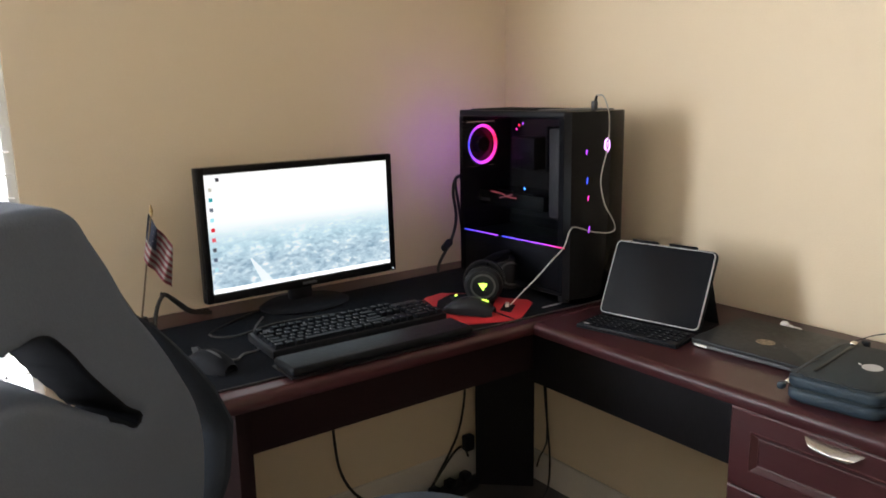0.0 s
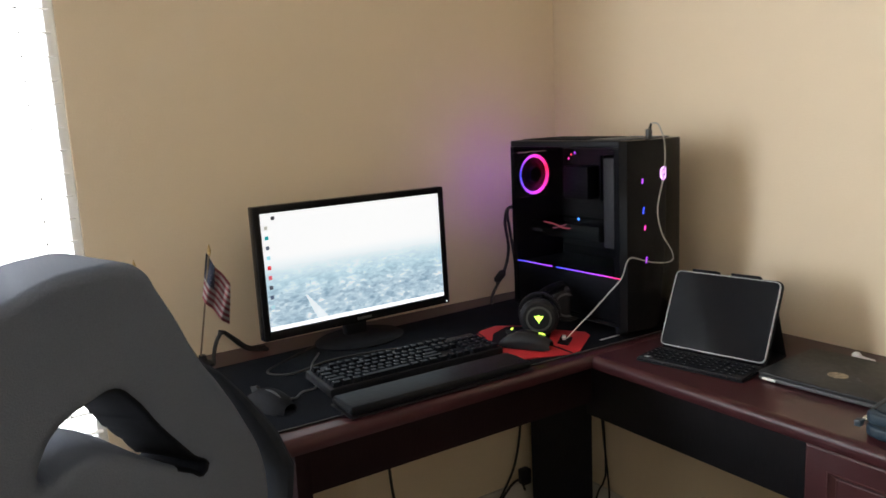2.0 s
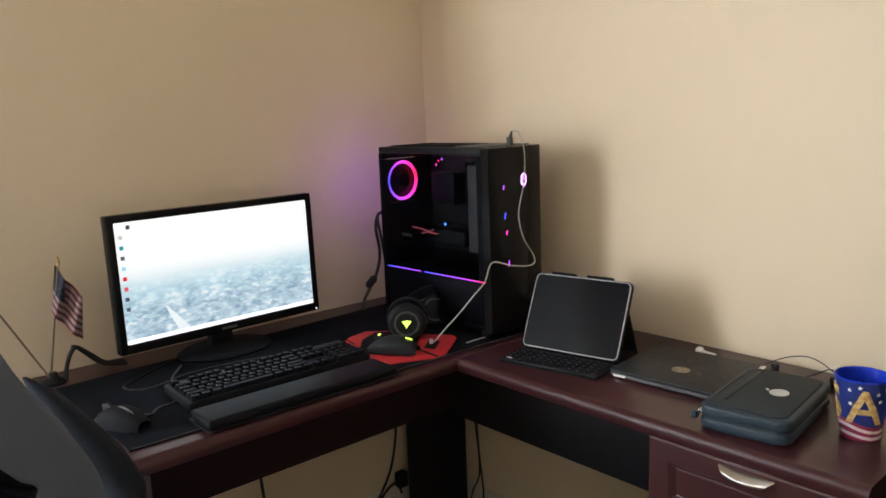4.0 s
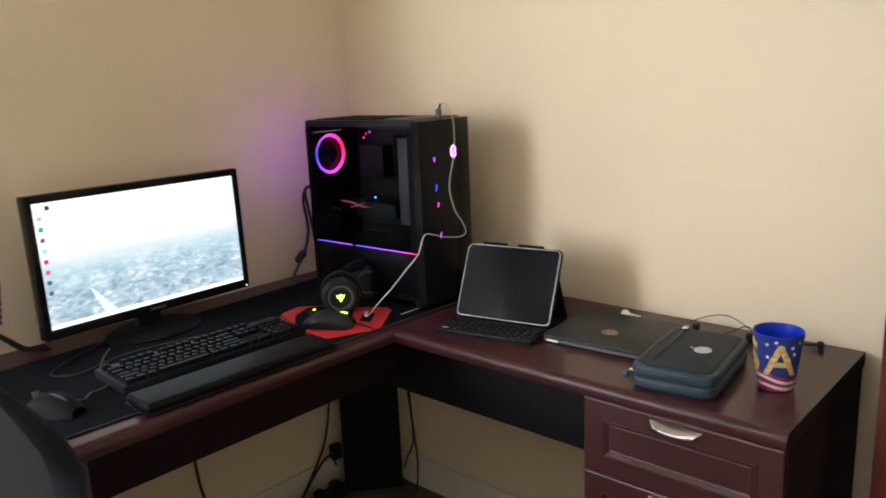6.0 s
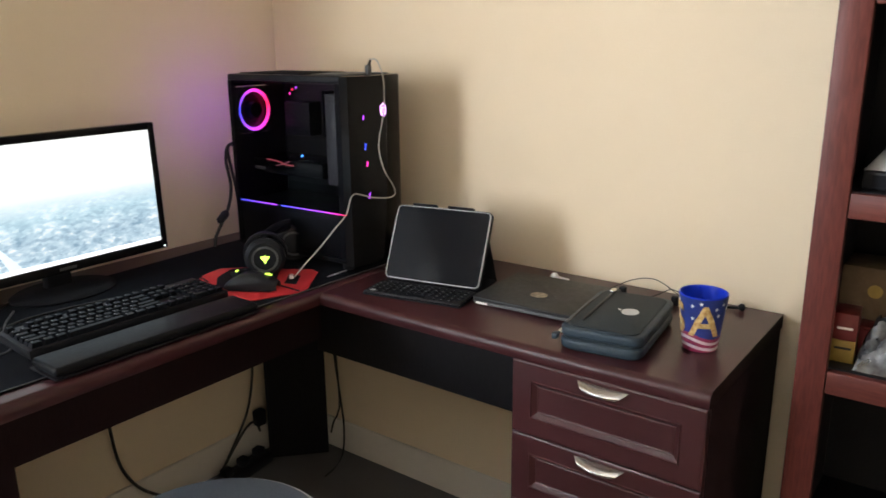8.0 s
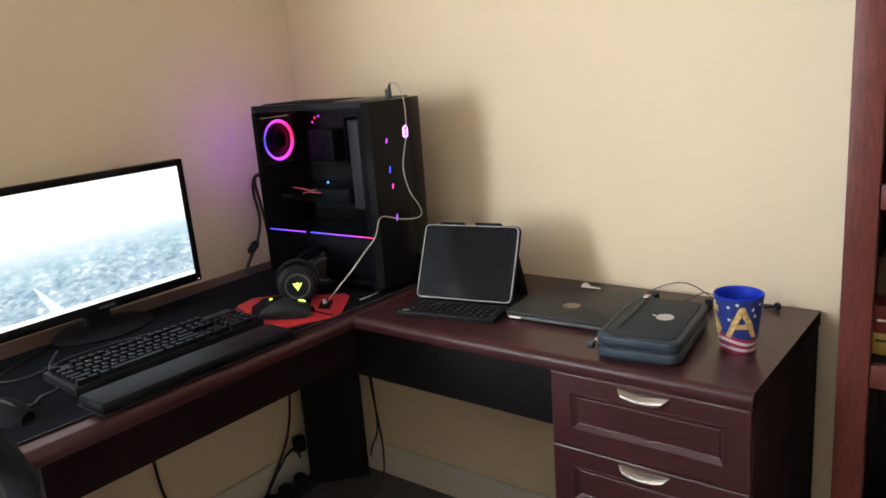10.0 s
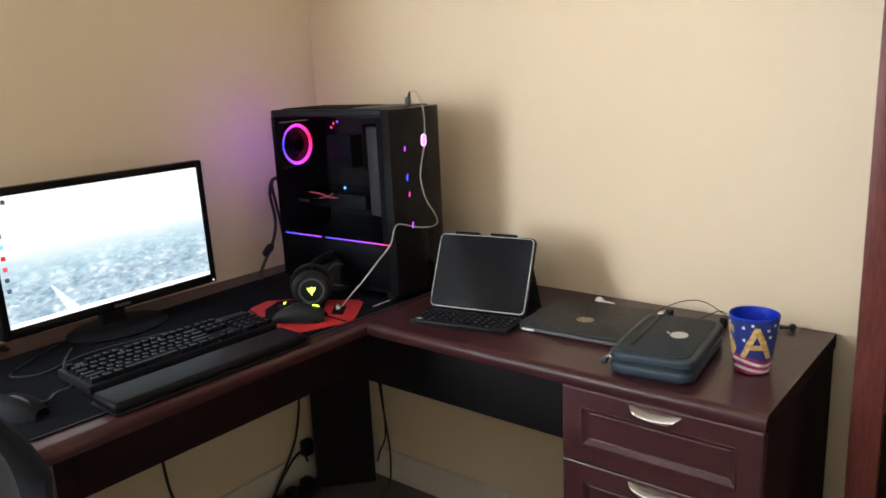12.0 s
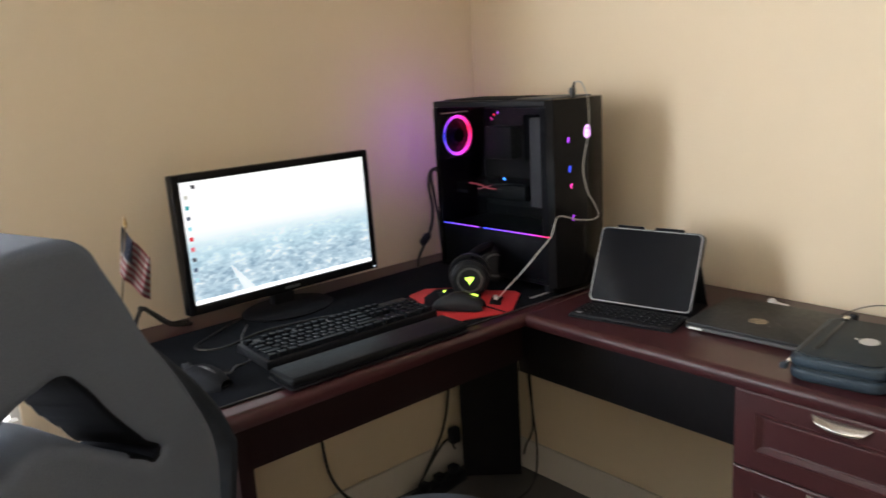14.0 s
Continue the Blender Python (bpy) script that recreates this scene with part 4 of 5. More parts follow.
def key(x, y, w, z):
    if w not in key_mesh:
        bm = bmesh.new()
        a, b, hgt = (w * U - 0.0022) / 2, (U - 0.0022) / 2, 0.0095
        lo = [bm.verts.new(p) for p in ((-a, -b, 0), (a, -b, 0), (a, b, 0), (-a, b, 0))]
        mi = [bm.verts.new(p) for p in ((-a + 0.0018, -b + 0.0012, hgt - 0.001), (a - 0.0018, -b + 0.0012, hgt - 0.001), (a - 0.0018, b - 0.0032, hgt - 0.001), (-a + 0.0018, b - 0.0032, hgt - 0.001))]
        hi = [bm.verts.new(p) for p in ((-a + 0.0028, -b + 0.0022, hgt), (a - 0.0028, -b + 0.0022, hgt), (a - 0.0028, b - 0.0042, hgt), (-a + 0.0028, b - 0.0042, hgt))]
        for p, q in ((lo, mi), (mi, hi)):
            for i in range(4):
                bm.faces.new((p[i], p[(i + 1) % 4], q[(i + 1) % 4], q[i]))
        bm.faces.new(hi)
        bm.faces.new(lo)
        mark = bm.faces.new([bm.verts.new(p) for p in ((-a + 0.0036, b - 0.0078, hgt + 0.0002), (-a + 0.0058, b - 0.0078, hgt + 0.0002), (-a + 0.0058, b - 0.0050, hgt + 0.0002), (-a + 0.0036, b - 0.0050, hgt + 0.0002))])
        mark.material_index = 1
        bmesh.ops.recalc_face_normals(bm, faces=bm.faces)
        me = bpy.data.meshes.new("key")
        bm.to_mesh(me)
        bm.free()
        me.materials.append(KEYCAP)
        me.materials.append(LEGEND)
        key_mesh[w] = me
    k = new("key", key_mesh[w])
    k.parent = kb
    k.location = (x, y, z)


rows = [([1, -1, 1, 1, 1, 1, -0.5, 1, 1, 1, 1, -0.5, 1, 1, 1, 1, -0.25, 1, 1, 1], 5.25), ([1] * 13 + [2, -0.25, 1, 1, 1, -0.25, 1, 1, 1, 1], 4), ([1.5] + [1] * 12 + [1.5, -0.25, 1, 1, 1, -0.25, 1, 1, 1, 1], 3),
        ([1.75] + [1] * 11 + [2.25, -3.5, 1, 1, 1, 1], 2), ([2.25] + [1] * 10 + [2.75, -1.25, 1, -1.25, 1, 1, 1, 1], 1), ([1.25, 1.25, 1.25, 6.25, 1.25, 1.25, 1.25, 1.25, -0.25, 1, 1, 1, -0.25, 2, 1, 1], 0)]
for widths, r in rows:
    x = -0.212
    for w in widths:
        if w > 0:
            key(x + w * U / 2, -0.0535 + r * U, w, 0.0195 + 0.0008 * abs(r - 2))
        x += abs(w) * U
cabk = tagged(part("keyboard_cable", tube([(-0.72, -0.358, 0.768), (-0.735, -0.33, 0.757), (-0.80, -0.29, 0.756), (-0.95, -0.27, 0.756), (-1.06, -0.30, 0.756), (-1.10, -0.25, 0.756), (-1.02, -0.19, 0.756), (-0.92, -0.13, 0.756)], 0.0024), CABLE), "black keyboard cable lying on the desk mat", "cable")
wr = thing("wrist_rest", pose(-0.856, -0.577, MZ, 0, 0, -1.0), "padded black leatherette wrist rest in front of the keyboard", "wrist rest")
part("cushion", block(-0.2175, -0.046, 0.003, 0.2175, 0.044, 0.021, 0.008, 4), LEATHER, wr)
part("base", block(-0.219, -0.047, 0.0003, 0.219, 0.045, 0.0028), BLACK, wr)

# ---- headset ----
hs = thing("headset", pose(-0.452, -0.432, MZ, 0, 0, -43) @ Matrix.Diagonal((1.1, 1.1, 1.1, 1)), "black over-ear headset with a small yellow-green light on the mat", "headset")


def cup(x, y, z, turn, lit):
    c = part("ear_cup", moved(lathe([(0.030, -0.005), (0.040, -0.002), (0.044, 0.006), (0.044, 0.018), (0.036, 0.026)], 36), pose(x, y, z, 90, 0, 0) @ pose(0, 0, 0, 0, turn, 0)), BLACK, hs)
    part("cushion", moved(lathe([(0.030, 0.0262), (0.046, 0.0275), (0.048, 0.040), (0.040, 0.047), (0.024, 0.046)], 36), pose(x, y + 0.001, z, -90, 0, 0) @ pose(0, 0, -0.002)), LEATHER, c, "soft black ear cushion")
    part("trim_ring", moved(ring(0.0245, 0.0290, 0.003, 40), pose(x, y - 0.0268, z)), GREY, c, "grey ring round the ear cup")
    if lit:
        part("emblem", moved(prism([(-0.010, 0.007), (-0.004, 0.0055), (0, 0.009), (0.004, 0.0055), (0.010, 0.007), (0.007, 0.0), (0.0035, -0.003), (0.0, -0.011), (-0.0035, -0.003), (-0.007, 0.0)], 0, 0.0015), pose(x, y - 0.0262, z, 90, 0, 0)), glow("yellow_green_glow", (0.55, 1.0, 0.10), 3.2), c, "glowing yellow-green emblem", smooth=False)


cup(0.0, 0.0, 0.0435, 0, True)
cup(0.062, 0.112, 0.0465, 0, False)
part("headband", tube([(0.0, 0.014, 0.086), (0.012, 0.034, 0.094), (0.032, 0.066, 0.097), (0.052, 0.100, 0.095), (0.062, 0.124, 0.088)], 0.008, 10), BLACK_MATT, hs)
part("band_padding", tube([(0.016, 0.042, 0.086), (0.032, 0.066, 0.087), (0.050, 0.094, 0.086)], 0.009, 10), LEATHER, hs)
for x, y in ((0.0, 0.01), (0.062, 0.125)):
    part("yoke", moved(ring(0.044, 0.0485, 0.010, 40), pose(x, y, 0.0485)), BLACK, hs)

# ---- tablet in its keyboard case ----
tab = thing("tablet", pose(-0.292, -0.819, TOP, 0, 0, -79), "dark tablet standing in a black keyboard case", "tablet")
tilted = pose(0, 0, 0.0125, -26, 0, 0)
TW, TL = 0.243, 0.178
part("case_shell", moved(moved(prism(round_outline(TW + 0.006, TL + 0.006, 0.014), 0.0, 0.008, 0.002), pose(0, 0.009, TL / 2, 90, 0, 0)), tilted), BLACK_MATT, tab, "black case shell")
part("rim", moved(moved(filled([round_outline(TW, TL, 0.012), [(x, y) for x, y in reversed(round_outline(TW - 0.0036, TL - 0.0036, 0.0105))]], 0.006, 0.0005, 2), pose(0, -0.0012, TL / 2, 90, 0, 0)), tilted), SILVER, tab, "pale aluminium rim")
part("glass", moved(moved(prism(round_outline(TW - 0.003, TL - 0.003, 0.0105), -0.0005, 0.0045), pose(0, 0.001, TL / 2, 90, 0, 0)), tilted), TABLET_GLASS, tab, "dark glossy switched-off screen")
for x0, x1 in ((-0.085, -0.02), (0.008, 0.075)):
    part("case_tab", moved(block(x0, -0.004, TL + 0.0025, x1, 0.008, TL + 0.008, 0.002), tilted), BLACK_MATT, tab)
part("stand_flap", moved(block(-0.12, -0.002, 0.0, 0.12, 0.002, 0.135, 0.001), pose(0, 0.112, 0.0035, 24, 0, 0)), BLACK_MATT, tab, "black folding stand")
part("case_base", block(-0.122, -0.105, 0.0003, 0.122, 0.113, 0.004, 0.0015), BLACK_MATT, tab)
kbd = part("keyboard_deck", block(-0.120, -0.104, 0.0042, 0.120, -0.008, 0.0095, 0.002), BLACK, tab, "slim black keyboard")
small = {}
for r in range(5):
    n = 13 if r else 7
    for c in range(n):
        w = 0.0145 if r else (0.0145 if c != 3 else 0.085)
        x = -0.108 + c * 0.018 if r else (-0.108 + c * 0.018 if c < 3 else (-0.012 if c == 3 else 0.054 + (c - 4) * 0.018))
        if w not in small:
            bm = block(-w / 2, -0.0065, 0, w / 2, 0.0065, 0.0018)
            mark = bm.faces.new([bm.verts.new(p) for p in ((-0.0018, -0.0016, 0.002), (0.0018, -0.0016, 0.002), (0.0018, 0.0016, 0.002), (-0.0018, 0.0016, 0.002))])
            mark.material_index = 1
            me = bpy.data.meshes.new("key")
            bm.to_mesh(me)
            bm.free()
            me.materials.append(KEYCAP)
            me.materials.append(LEGEND)
            small[w] = me
        k = new("key", small[w])
        k.parent = kbd
        k.location = (x, -0.094 + r * 0.0168, 0.0096)
part("sticker", block(-0.104, -0.100, 0.0118, -0.092, -0.092, 0.0123), SILVER, kbd, "small pale sticker")

# ---- closed laptop ----
lap = thing("laptop", pose(-0.214, -1.085, TOP, 0, 0, -87), "closed dark grey laptop with a round worn emblem", "laptop")
part("base", moved(prism(round_outline(0.260, 0.218, 0.012), 0.003, 0.0105, 0.002), pose(0, 0, 0)), GREY, lap, "grey laptop base")
part("lid", prism(round_outline(0.262, 0.220, 0.013), 0.0115, 0.0185, 0.002), LAPTOP, lap, "worn dark lid")
for x in (-0.11, 0.11):
    for y in (-0.09, 0.09):
        part("foot", moved(lathe([(0.006, 0.0002), (0.007, 0.003)], 12), pose(x, y, 0)), BLACK_MATT, lap)
part("edge_label", block(-0.118, -0.1112, 0.0045, -0.090, -0.1085, 0.0090), WHITE, lap, "white sticker on the edge")
part("emblem", moved(lathe([(0.019, 0), (0.019, 0.0008), (0.004, 0.001)], 30), pose(-0.008, -0.026, 0.0186) @ Matrix.Diagonal((1, 0.9, 1, 1))), mat("worn_brass_emblem", (0.36, 0.28, 0.19), 0.4, grain=0.8, scale=120, dark=(0.05, 0.045, 0.04)), lap, "round worn brass-coloured emblem")
for x, y in ((0.026, -0.016), (0.033, -0.026), (0.022, -0.044)):
    part("scuff", block(x - 0.004, y - 0.0006, 0.0186, x + 0.004, y + 0.0006, 0.0189), GREY, lap)

# ---- earbud ----
bud = thing("earbud", pose(-0.070, -1.040, TOP, 0, 0, -35) @ Matrix.Diagonal((1.15, 1.15, 1.15, 1)), "single white wireless earbud lying on the desk", "earbud")
part("head", moved(lathe([(0.002, -0.008), (0.007, -0.005), (0.0085, 0), (0.0075, 0.005), (0.003, 0.009)], 18), pose(-0.012, 0.006, 0.0089, 70, 0, 30)), WHITE, bud)
part("stem", tube([(-0.008, 0.002, 0.009), (0.002, -0.006, 0.006), (0.011, -0.015, 0.0045)], 0.0033), WHITE, bud)

# ---- zipped pouch ----
po = thing("pouch", pose(-0.311, -1.297, TOP, 0, 0, -83), "slate-blue zipped pouch with a pale emblem, resting over the laptop edge", "pouch")
PWX, PWY = 0.156, 0.252
part("body", prism(round_outline(PWX, PWY, 0.024), 0.0035, 0.0235, 0.006, 3), POUCH, po, "slate-blue lower half")
part("bottom", prism(round_outline(PWX - 0.012, PWY - 0.012, 0.026), 0.0005, 0.0065, 0.002, 2), POUCH_DARK, po)
part("zip_band", prism(round_outline(PWX - 0.006, PWY - 0.006, 0.028), 0.0225, 0.0285), POUCH_DARK, po, "black zip band")
part("top_half", prism(round_outline(PWX, PWY, 0.024), 0.0275, 0.046, 0.005, 3), POUCH, po, "slate-blue upper half")
part("flap", prism(round_outline(PWX - 0.022, PWY - 0.022, 0.022), 0.0456, 0.0485, 0.001), POUCH_DARK, po, "dark top face")
part("front_zip", moved(block(-0.003, -0.095, 0.048, 0.003, 0.095, 0.0505, 0.001), pose(-0.045, 0.012, 0)), BLACK, po, "black zip across the top")
part("zip_edge", tube([(-0.066, -0.104, 0.0462), (-0.067, 0, 0.0475), (-0.063, 0.104, 0.0462)], 0.0026), BLACK, po)
for x, y, z in ((-0.045, 0.100, 0.0500), (-0.079, -0.104, 0.0245)):
    pull = part("zip_pull", moved(block(-0.005, -0.006, 0, 0.005, 0.012, 0.006, 0.0015), pose(x, y, z)), CHROME, po, "metal zip pull")
part("pull_tab", moved(block(-0.012, -0.012, -0.006, 0.0, 0.004, 0.006, 0.003), pose(-0.080, -0.112, 0.0225)), POUCH, po)
emb = [(0.0185 * math.cos(k * math.pi / 10), 0.0165 * math.sin(k * math.pi / 10)) for k in range(20)]
part("emblem", join(moved(prism(emb, 0, 0.0007), pose(0, 0, 0)), moved(prism([(0.0, 0.018), (0.006, 0.020), (0.009, 0.027), (0.002, 0.024)], 0, 0.0007), pose(0, 0, 0)))
     , SILVER, po, "pale printed emblem", smooth=False, at=pose(0.020, 0.002, 0.0486, 0, 0, 88))

# ---- cup ----
cp = thing("cup", pose(-0.284, -1.447, TOP, 0, 0, 0), "blue plastic tumbler printed with stars, stripes and gold letters", "cup")
R0, R1, CH = 0.0305, 0.0440, 0.109


def cup_at(a, z, off=0.0):
    r = R0 + (R1 - R0) * z / CH + off
    return Vector((r * math.cos(a), r * math.sin(a), z))


part("wall", lathe([(0.026, 0.0004), (R0 - 0.001, 0.0015), (R0, 0.004), (R1, CH - 0.001), (R1 - 0.001, CH), (R1 - 0.0025, CH - 0.001), (R0 - 0.002, 0.008), (0.004, 0.006)], 56), CUP_BLUE, cp, "bright blue plastic wall")


def band(z0, z1, wob, material, label):
    part("print", sheet(lambda u, v: cup_at(2 * math.pi * u, z0 + (z1 - z0) * v + wob * math.sin(2 * math.pi * u * 2 + 2.6), 0.0006), 64, 4), material, cp, label)


part("print", sheet(lambda u, v: cup_at(2 * math.pi * u, 0.0015 + 0.008 * v, 0.0004), 64, 2), CUP_RED, cp, "crimson foot")
part("print", sheet(lambda u, v: cup_at(2 * math.pi * u, 0.003 + (CH - 0.006) * v, 0.0003), 64, 6), CUP_NAVY, cp, "navy printed sleeve")
band(0.007, 0.013, 0.003, CUP_WHITE, "pale wavy stripe")
band(0.013, 0.020, 0.004, CUP_RED, "crimson wavy stripe")
band(0.020, 0.026, 0.005, CUP_WHITE, "pale wavy stripe")
band(0.026, 0.033, 0.005, CUP_RED, "crimson wavy stripe")
FACE = math.atan2(-1.86 + 1.44, -1.655 + 0.272)


def on_cup(bm, a0, zc, off):
    for v in bm.verts:
        r = R0 + (R1 - R0) * zc / CH
        v.co = cup_at(a0 + v.co.x / r, zc + v.co.y, off + v.co.z)
    return bm


for txt, a in (("A", 0.16), ("S", -1.32)):
    g = letters(txt, 0.084, 0.0006)
    bmesh.ops.triangulate(g, faces=g.faces)
    bmesh.ops.subdivide_edges(g, edges=g.edges[:], cuts=1)
    part("letter", on_cup(g, FACE + a, 0.060, 0.0016), GOLD, cp, "gold patterned letter", smooth=False)
random.seed(4)
star = [(0.0042 * (1 if i % 2 == 0 else 0.42) * math.sin(i * math.pi / 5), 0.0042 * (1 if i % 2 == 0 else 0.42) * math.cos(i * math.pi / 5)) for i in range(10)]
for a, z in ((-0.42, 0.092), (-0.40, 0.068), (0.62, 0.088), (-0.05, 0.098), (0.75, 0.075), (-1.2, 0.096), (0.95, 0.096), (1.3, 0.085)):
    part("star", on_cup(prism(star, 0, 0.0004), FACE + a, z, 0.0010), WHITE, cp, "small white star", smooth=False)

# ---- earphones and their cord behind the pouch ----
wc = thing("earphones", pose(0, 0, 0), "thin black earphone cable with a small round plug on the desk", "cable")
part("plug", moved(lathe([(0.003, -0.007), (0.0075, -0.004), (0.008, 0.003), (0.004, 0.007)], 18), pose(-0.038, -1.452, TOP + 0.0085, 70, 0, 30)), BLACK, wc)
part("stem", tube([(-0.040, -1.446, 0.757), (-0.045, -1.42, 0.755), (-0.050, -1.385, 0.754)], 0.003), BLACK, wc)
part("cord", tube([(-0.050, -1.39, 0.754), (-0.06, -1.33, 0.765), (-0.05, -1.285, 0.783), (-0.045, -1.25, 0.788), (-0.05, -1.21, 0.778), (-0.06, -1.17, 0.756)], 0.0011), CABLE, wc)
part("cord", tube([(-0.075, -1.33, 0.778), (-0.06, -1.305, 0.776), (-0.07, -1.28, 0.762), (-0.08, -1.26, 0.7525)], 0.0011), CABLE, wc)
for x, y in ((-0.085, -1.205), (-0.085, -1.325)):
    part("clip", block(x - 0.006, y - 0.008, TOP + 0.0003, x + 0.006, y + 0.008, TOP + 0.022, 0.003), BLACK, wc)

# ---- flag on a stick ----
fl = thing("small_flag", pose(-1.196, -0.085, TOP), "small drooping striped flag and a bare stick in one stand", "flag")
part("stand", lathe([(0.028, 0.0003), (0.028, 0.008), (0.012, 0.014), (0.008, 0.026)], 24), BLACK, fl, "round black stand")


def pennant(foot, tip, sway=0.0):
    """A stick with a gold tip; with sway, a striped cloth droops from it."""
    stick = part("stick", tube([foot, foot.lerp(tip, 0.5), foot.lerp(tip, 0.96)], 0.0022), STICK, fl)
    part("finial", moved(lathe([(0.001, -0.012), (0.004, -0.004), (0.0045, 0.002), (0.001, 0.016)], 14), Matrix.Translation(foot.lerp(tip, 0.97))), GOLD, stick, "gold finial")
    if not sway:
        return

    def cloth(u, v):
        p = foot.lerp(tip, 0.955 - 0.40 * v)
        fold = 0.013 * math.sin(u * 11 + v * 3.0)
        return p + Vector((sway * (-0.007 + 0.030 * u + 0.016 * u * u + 0.008 * v * u) + 0.004 * math.sin(u * 11 + v * 3.0), fold - 0.010 * u, -0.074 * u ** 1.05))
    for k in range(13):
        u0 = 0.45 if k < 7 else 0.0
        part("stripe", sheet(lambda u, v: cloth(u0 + (1 - u0) * u, (k + v) / 13), 18, 2, 0.0006), FLAG_RED if k % 2 == 0 else FLAG_WHITE, stick)
    part("canton", sheet(lambda u, v: cloth(0.45 * u, v * 7 / 13), 12, 8, 0.0008), FLAG_NAVY, stick, "navy canton")
    for i in range(5):
        for j in range(5):
            part("star", moved(lathe([(0.0004, -0.0010), (0.0013, 0), (0.0004, 0.0010)], 6), Matrix.Translation(cloth(0.45 * (i + 0.5) / 5, (j + 0.5) / 5 * 7 / 13))), FLAG_WHITE, stick)


pennant(Vector((-0.004, 0.0, 0.02)), Vector((0.029, -0.046, 0.286)), 1.0)
pennant(Vector((-0.010, 0.0, 0.02)), Vector((-0.134, -0.015, 0.268)))

# ---- cables ----
def cable(name, pts, r, label, material=CABLE):
    return tagged(part(name, tube(pts, r), material), label, "cable")


cable("cable_loop", [(-1.175, -0.10, 0.752), (-1.166, -0.08, 0.775), (-1.155, -0.08, 0.806), (-1.140, -0.08, 0.820), (-1.121, -0.08, 0.802), (-1.085, -0.08, 0.768), (-1.03, -0.07, 0.753)], 0.005, "black cable looping up beside the monitor")
cable("cable_loop", [(-1.145, -0.06, 0.818), (-1.13, -0.06, 0.812), (-1.105, -0.06, 0.790), (-1.075, -0.06, 0.764), (-1.03, -0.05, 0.754)], 0.005, "black cable looping up beside the monitor")
cable("power_cable", [(-0.30, -0.19, 1.02), (-0.29, -0.12, 1.035), (-0.285, -0.09, 0.99), (-0.275, -0.09, 0.91), (-0.30, -0.10, 0.85), (-0.345, -0.10, 0.785), (-0.36, -0.11, 0.757)], 0.0048, "black power cable hanging behind the tower")
cable("power_cable", [(-0.31, -0.19, 1.05), (-0.305, -0.13, 1.03), (-0.275, -0.10, 0.96), (-0.262, -0.10, 0.88), (-0.255, -0.10, 0.80), (-0.25, -0.11, 0.757)], 0.0045, "black display cable hanging behind the tower")
tagged(part("cable_adapter", moved(lathe([(0.004, -0.022), (0.011, -0.016), (0.012, 0.012), (0.005, 0.022)], 14), pose(-0.318, -0.10, 0.832, 0, 50, 0)), BLACK), "black in-line plug on the power cable", "plug")
cable("power_cable", [(-0.70, -0.03, 0.70), (-0.692, -0.03, 0.42), (-0.688, -0.03, 0.31), (-0.675, -0.03, 0.20), (-0.645, -0.04, 0.125), (-0.60, -0.05, 0.075), (-0.53, -0.06, 0.03), (-0.43, -0.07, 0.006)], 0.0045, "black power cable hanging below the desk")
cable("power_cable", [(-0.20, -0.03, 0.70), (-0.204, -0.03, 0.42), (-0.205, -0.03, 0.30), (-0.23, -0.03, 0.19), (-0.27, -0.03, 0.12), (-0.335, -0.03, 0.035), (-0.37, -0.04, 0.008)], 0.004, "black power cable hanging below the desk")
cable("power_cable", [(-0.192, -0.03, 0.085), (-0.21, -0.03, 0.125), (-0.245, -0.03, 0.12), (-0.30, -0.03, 0.07), (-0.36, -0.04, 0.02), (-0.41, -0.06, 0.006)], 0.004, "black power cable hanging below the desk")
cable("power_cable", [(-0.03, -0.20, 0.70), (-0.03, -0.22, 0.36), (-0.03, -0.24, 0.20), (-0.03, -0.25, 0.10), (-0.04, -0.25, 0.008), (-0.12, -0.29, 0.006), (-0.17, -0.30, 0.006)], 0.003, "black cable running down the corner to the carpet")
cable("power_cable", [(-0.03, -0.21, 0.60), (-0.03, -0.235, 0.22), (-0.03, -0.225, 0.14), (-0.03, -0.205, 0.105), (-0.03, -0.19, 0.06)], 0.003, "black cable running down the corner")
strip = thing("power_strip", pose(-0.31, -0.085, 0.0005, 0, 0, 8), "black power strip with plugs lying on the carpet", "power strip")
part("body", block(-0.11, -0.026, 0, 0.11, 0.026, 0.036, 0.006), BLACK, strip)
for x in (-0.07, 0.0, 0.07):
    part("plug", block(x - 0.016, -0.016, 0.0362, x + 0.016, 0.016, 0.062, 0.005), BLACK, strip)
socket = thing("wall_plug", pose(-0.19, -0.014, 0.075), "black plug in the wall above the baseboard", "plug")
part("body", block(-0.018, -0.03, 0.032, 0.018, 0.0, 0.085, 0.006), BLACK, socket)

# ---- things on the bookcase shelves ----
def crumple(w, d, h, seed, n=16, fold=0.0):
    def f(u, v):
        a, b = math.sin(math.pi * u) ** 0.35, math.sin(math.pi * v) ** 0.35
        z = h * a * b * (0.72 + 0.5 * noise.noise(Vector((u * 4 + seed, v * 4, seed))) + fold * noise.noise(Vector((u * 13, v * 13 + seed, 2.0))))
        return Vector(((u - 0.5) * w, (v - 0.5) * d, max(0.0008, z)))
    bm = sheet(f, n, n)
    return join(bm, block(-w * 0.42, -d * 0.42, 0.0004, w * 0.42, d * 0.42, 0.002))


Z1, Z2, Z3 = 0.768, 1.071, 1.396
bkf = thing("black_binder", pose(-0.16, -1.83, Z2), "flat black binder lying under the linen", "binder")
part("cover", block(-0.105, -0.155, 0.0003, 0.105, 0.155, 0.030, 0.004), BLACK, bkf)
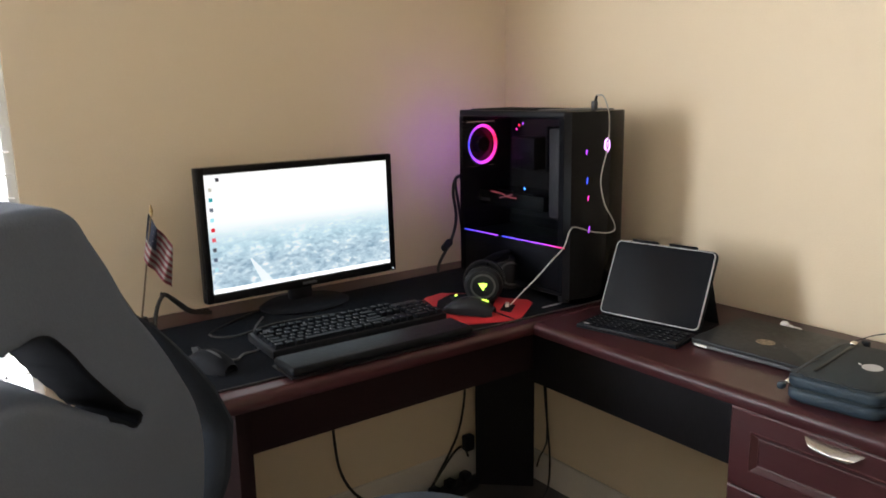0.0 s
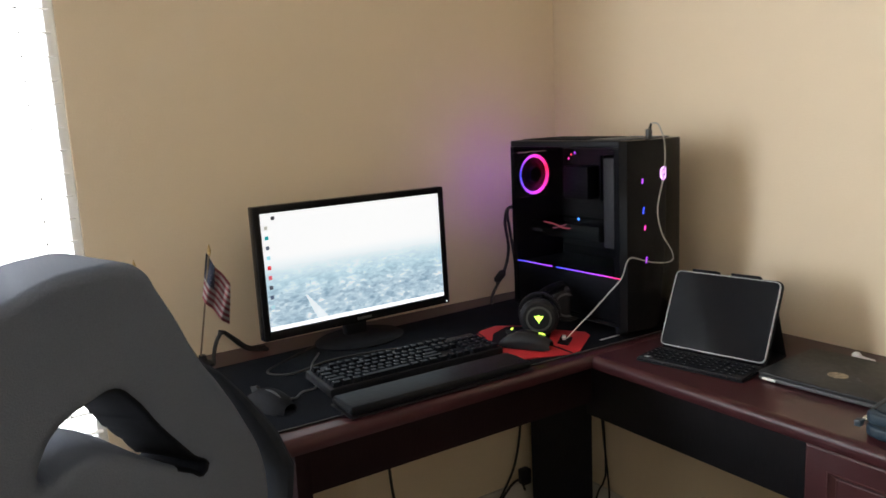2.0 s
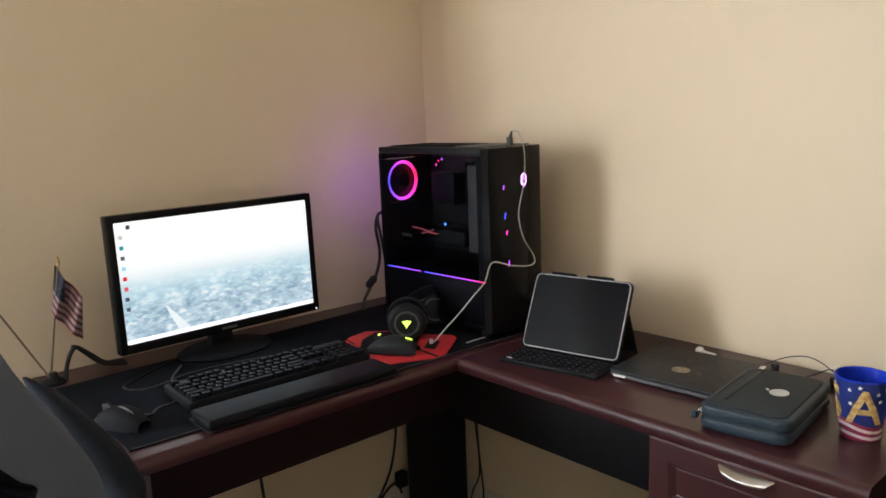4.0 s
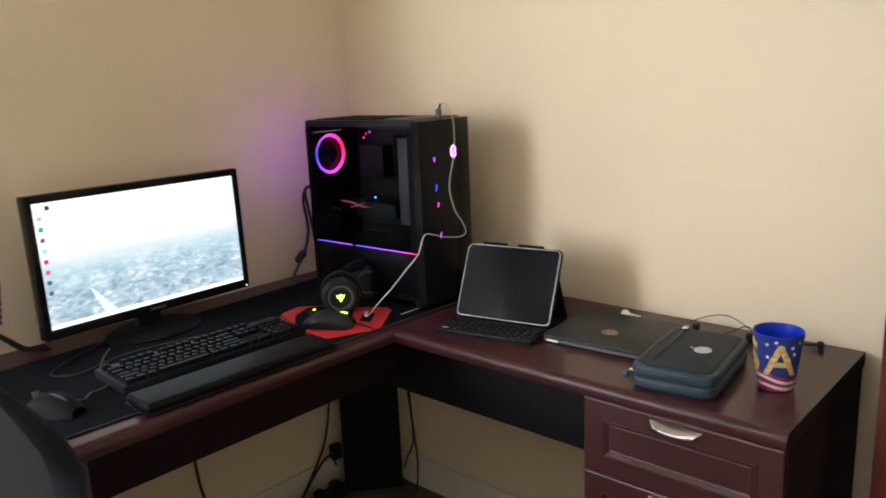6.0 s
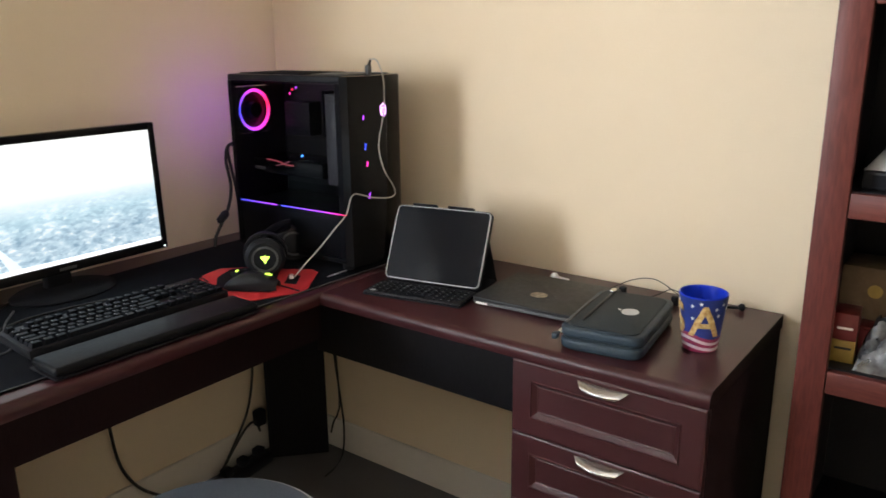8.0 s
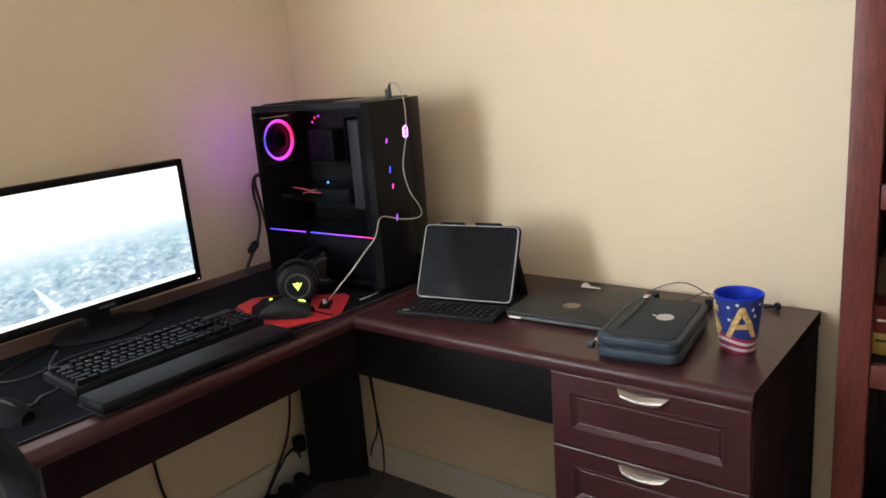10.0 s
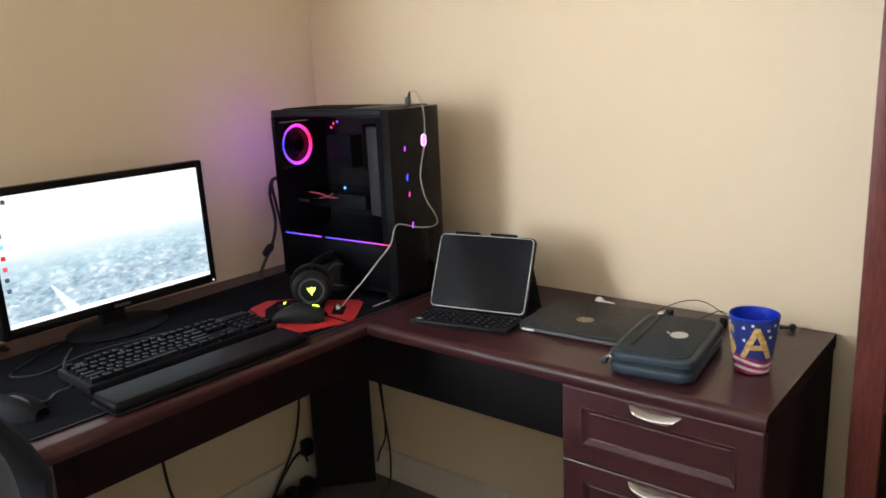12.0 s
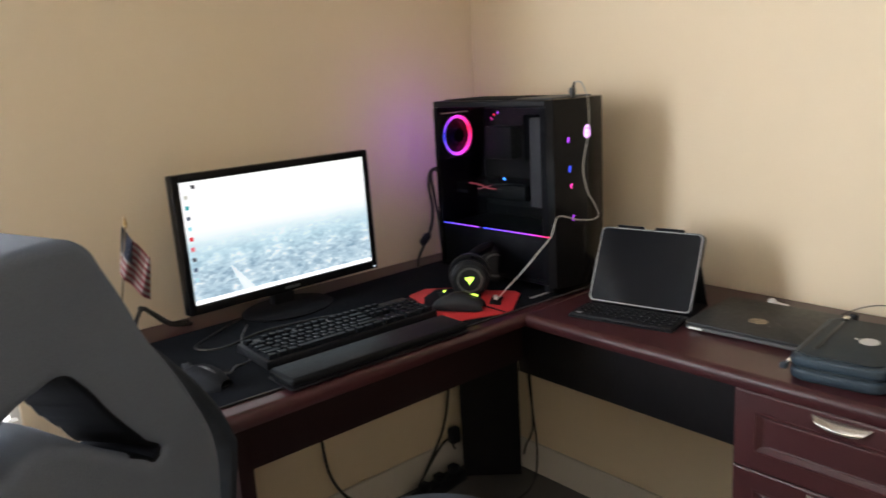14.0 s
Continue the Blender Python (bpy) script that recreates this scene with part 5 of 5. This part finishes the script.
part("page_block", block(-0.1055, -0.14, 0.006, -0.104, 0.14, 0.024), BLACK_MATT, bkf)
tagged(part("folded_linen", moved(crumple(0.20, 0.30, 0.066, 1.3), pose(-0.16, -1.825, Z2 + 0.0303)), LINEN), "rumpled grey-white linen lying on a black binder", "linen")
bx = thing("cardboard_box", pose(-0.115, -1.700, Z1), "brown cardboard box with a round gold emblem", "box")
part("carton", block(-0.05, -0.070, 0.0003, 0.05, 0.050, 0.150, 0.003), TAN_CARD, bx)
part("emblem", moved(lathe([(0.012, 0), (0.012, 0.001), (0.003, 0.001)], 24), pose(-0.0502, -0.006, 0.108, 0, -90, 0)), YELLOW, bx, "round gold emblem")
rb = thing("small_box", pose(-0.225, -1.676, Z1, 0, 0, 4), "small red and yellow carton standing on the shelf", "box")
part("carton", block(-0.03, -0.020, 0.040, 0.03, 0.020, 0.088, 0.002), CARD_RED, rb)
part("lower_carton", block(-0.03, -0.020, 0.0003, 0.03, 0.020, 0.0398, 0.001), YELLOW, rb, "yellow lower part")
part("lettering_bar", block(-0.0306, -0.013, 0.060, -0.0301, 0.011, 0.064), WHITE, rb, "unreadable pale lettering")
part("lettering_bar", block(-0.0306, -0.014, 0.024, -0.0301, 0.012, 0.028), BLACK, rb, "unreadable dark lettering")
rb2 = thing("small_box", pose(-0.195, -1.735, Z1, 0, 0, -6), "red carton lying behind the plastic bag", "box")
part("carton", block(-0.02, -0.035, 0.0003, 0.02, 0.045, 0.052, 0.003), CARD_RED, rb2)
part("lid", block(-0.021, -0.036, 0.0523, 0.021, 0.046, 0.058, 0.002), CARD_RED, rb2)
tagged(part("plastic_bag", moved(crumple(0.12, 0.20, 0.090, 5.1, 34, 0.55), pose(-0.222, -1.800, Z1)), BAG), "crinkled clear plastic bag lying on the shelf", "bag")
tb = thing("folder", pose(-0.09, -1.805, Z1), "dark teal folder standing on the shelf", "folder")
part("cover", block(-0.07, -0.018, 0.0003, 0.07, 0.018, 0.155, 0.002), TEAL, tb)
part("page_block", block(-0.071, -0.014, 0.004, -0.0695, 0.014, 0.151), WHITE, tb)
for i, (zz, w) in enumerate(((0.0003, 0.22), (0.022, 0.2), (0.04, 0.21))):
    st = thing("magazine", pose(-0.17, -1.82, Z3 + zz, 0, 0, 3 * i - 2), "grey-covered magazine lying in a stack", "magazine", "magazine stack")
    part("page_block", block(-0.09, -w / 2, 0, 0.09, w / 2, 0.0155, 0.001), SILVER if i % 2 else GREY, st)
    part("cover", block(-0.091, -w / 2 - 0.001, 0.0157, 0.091, w / 2 + 0.001, 0.0175), BLACK_GLOSS, st)
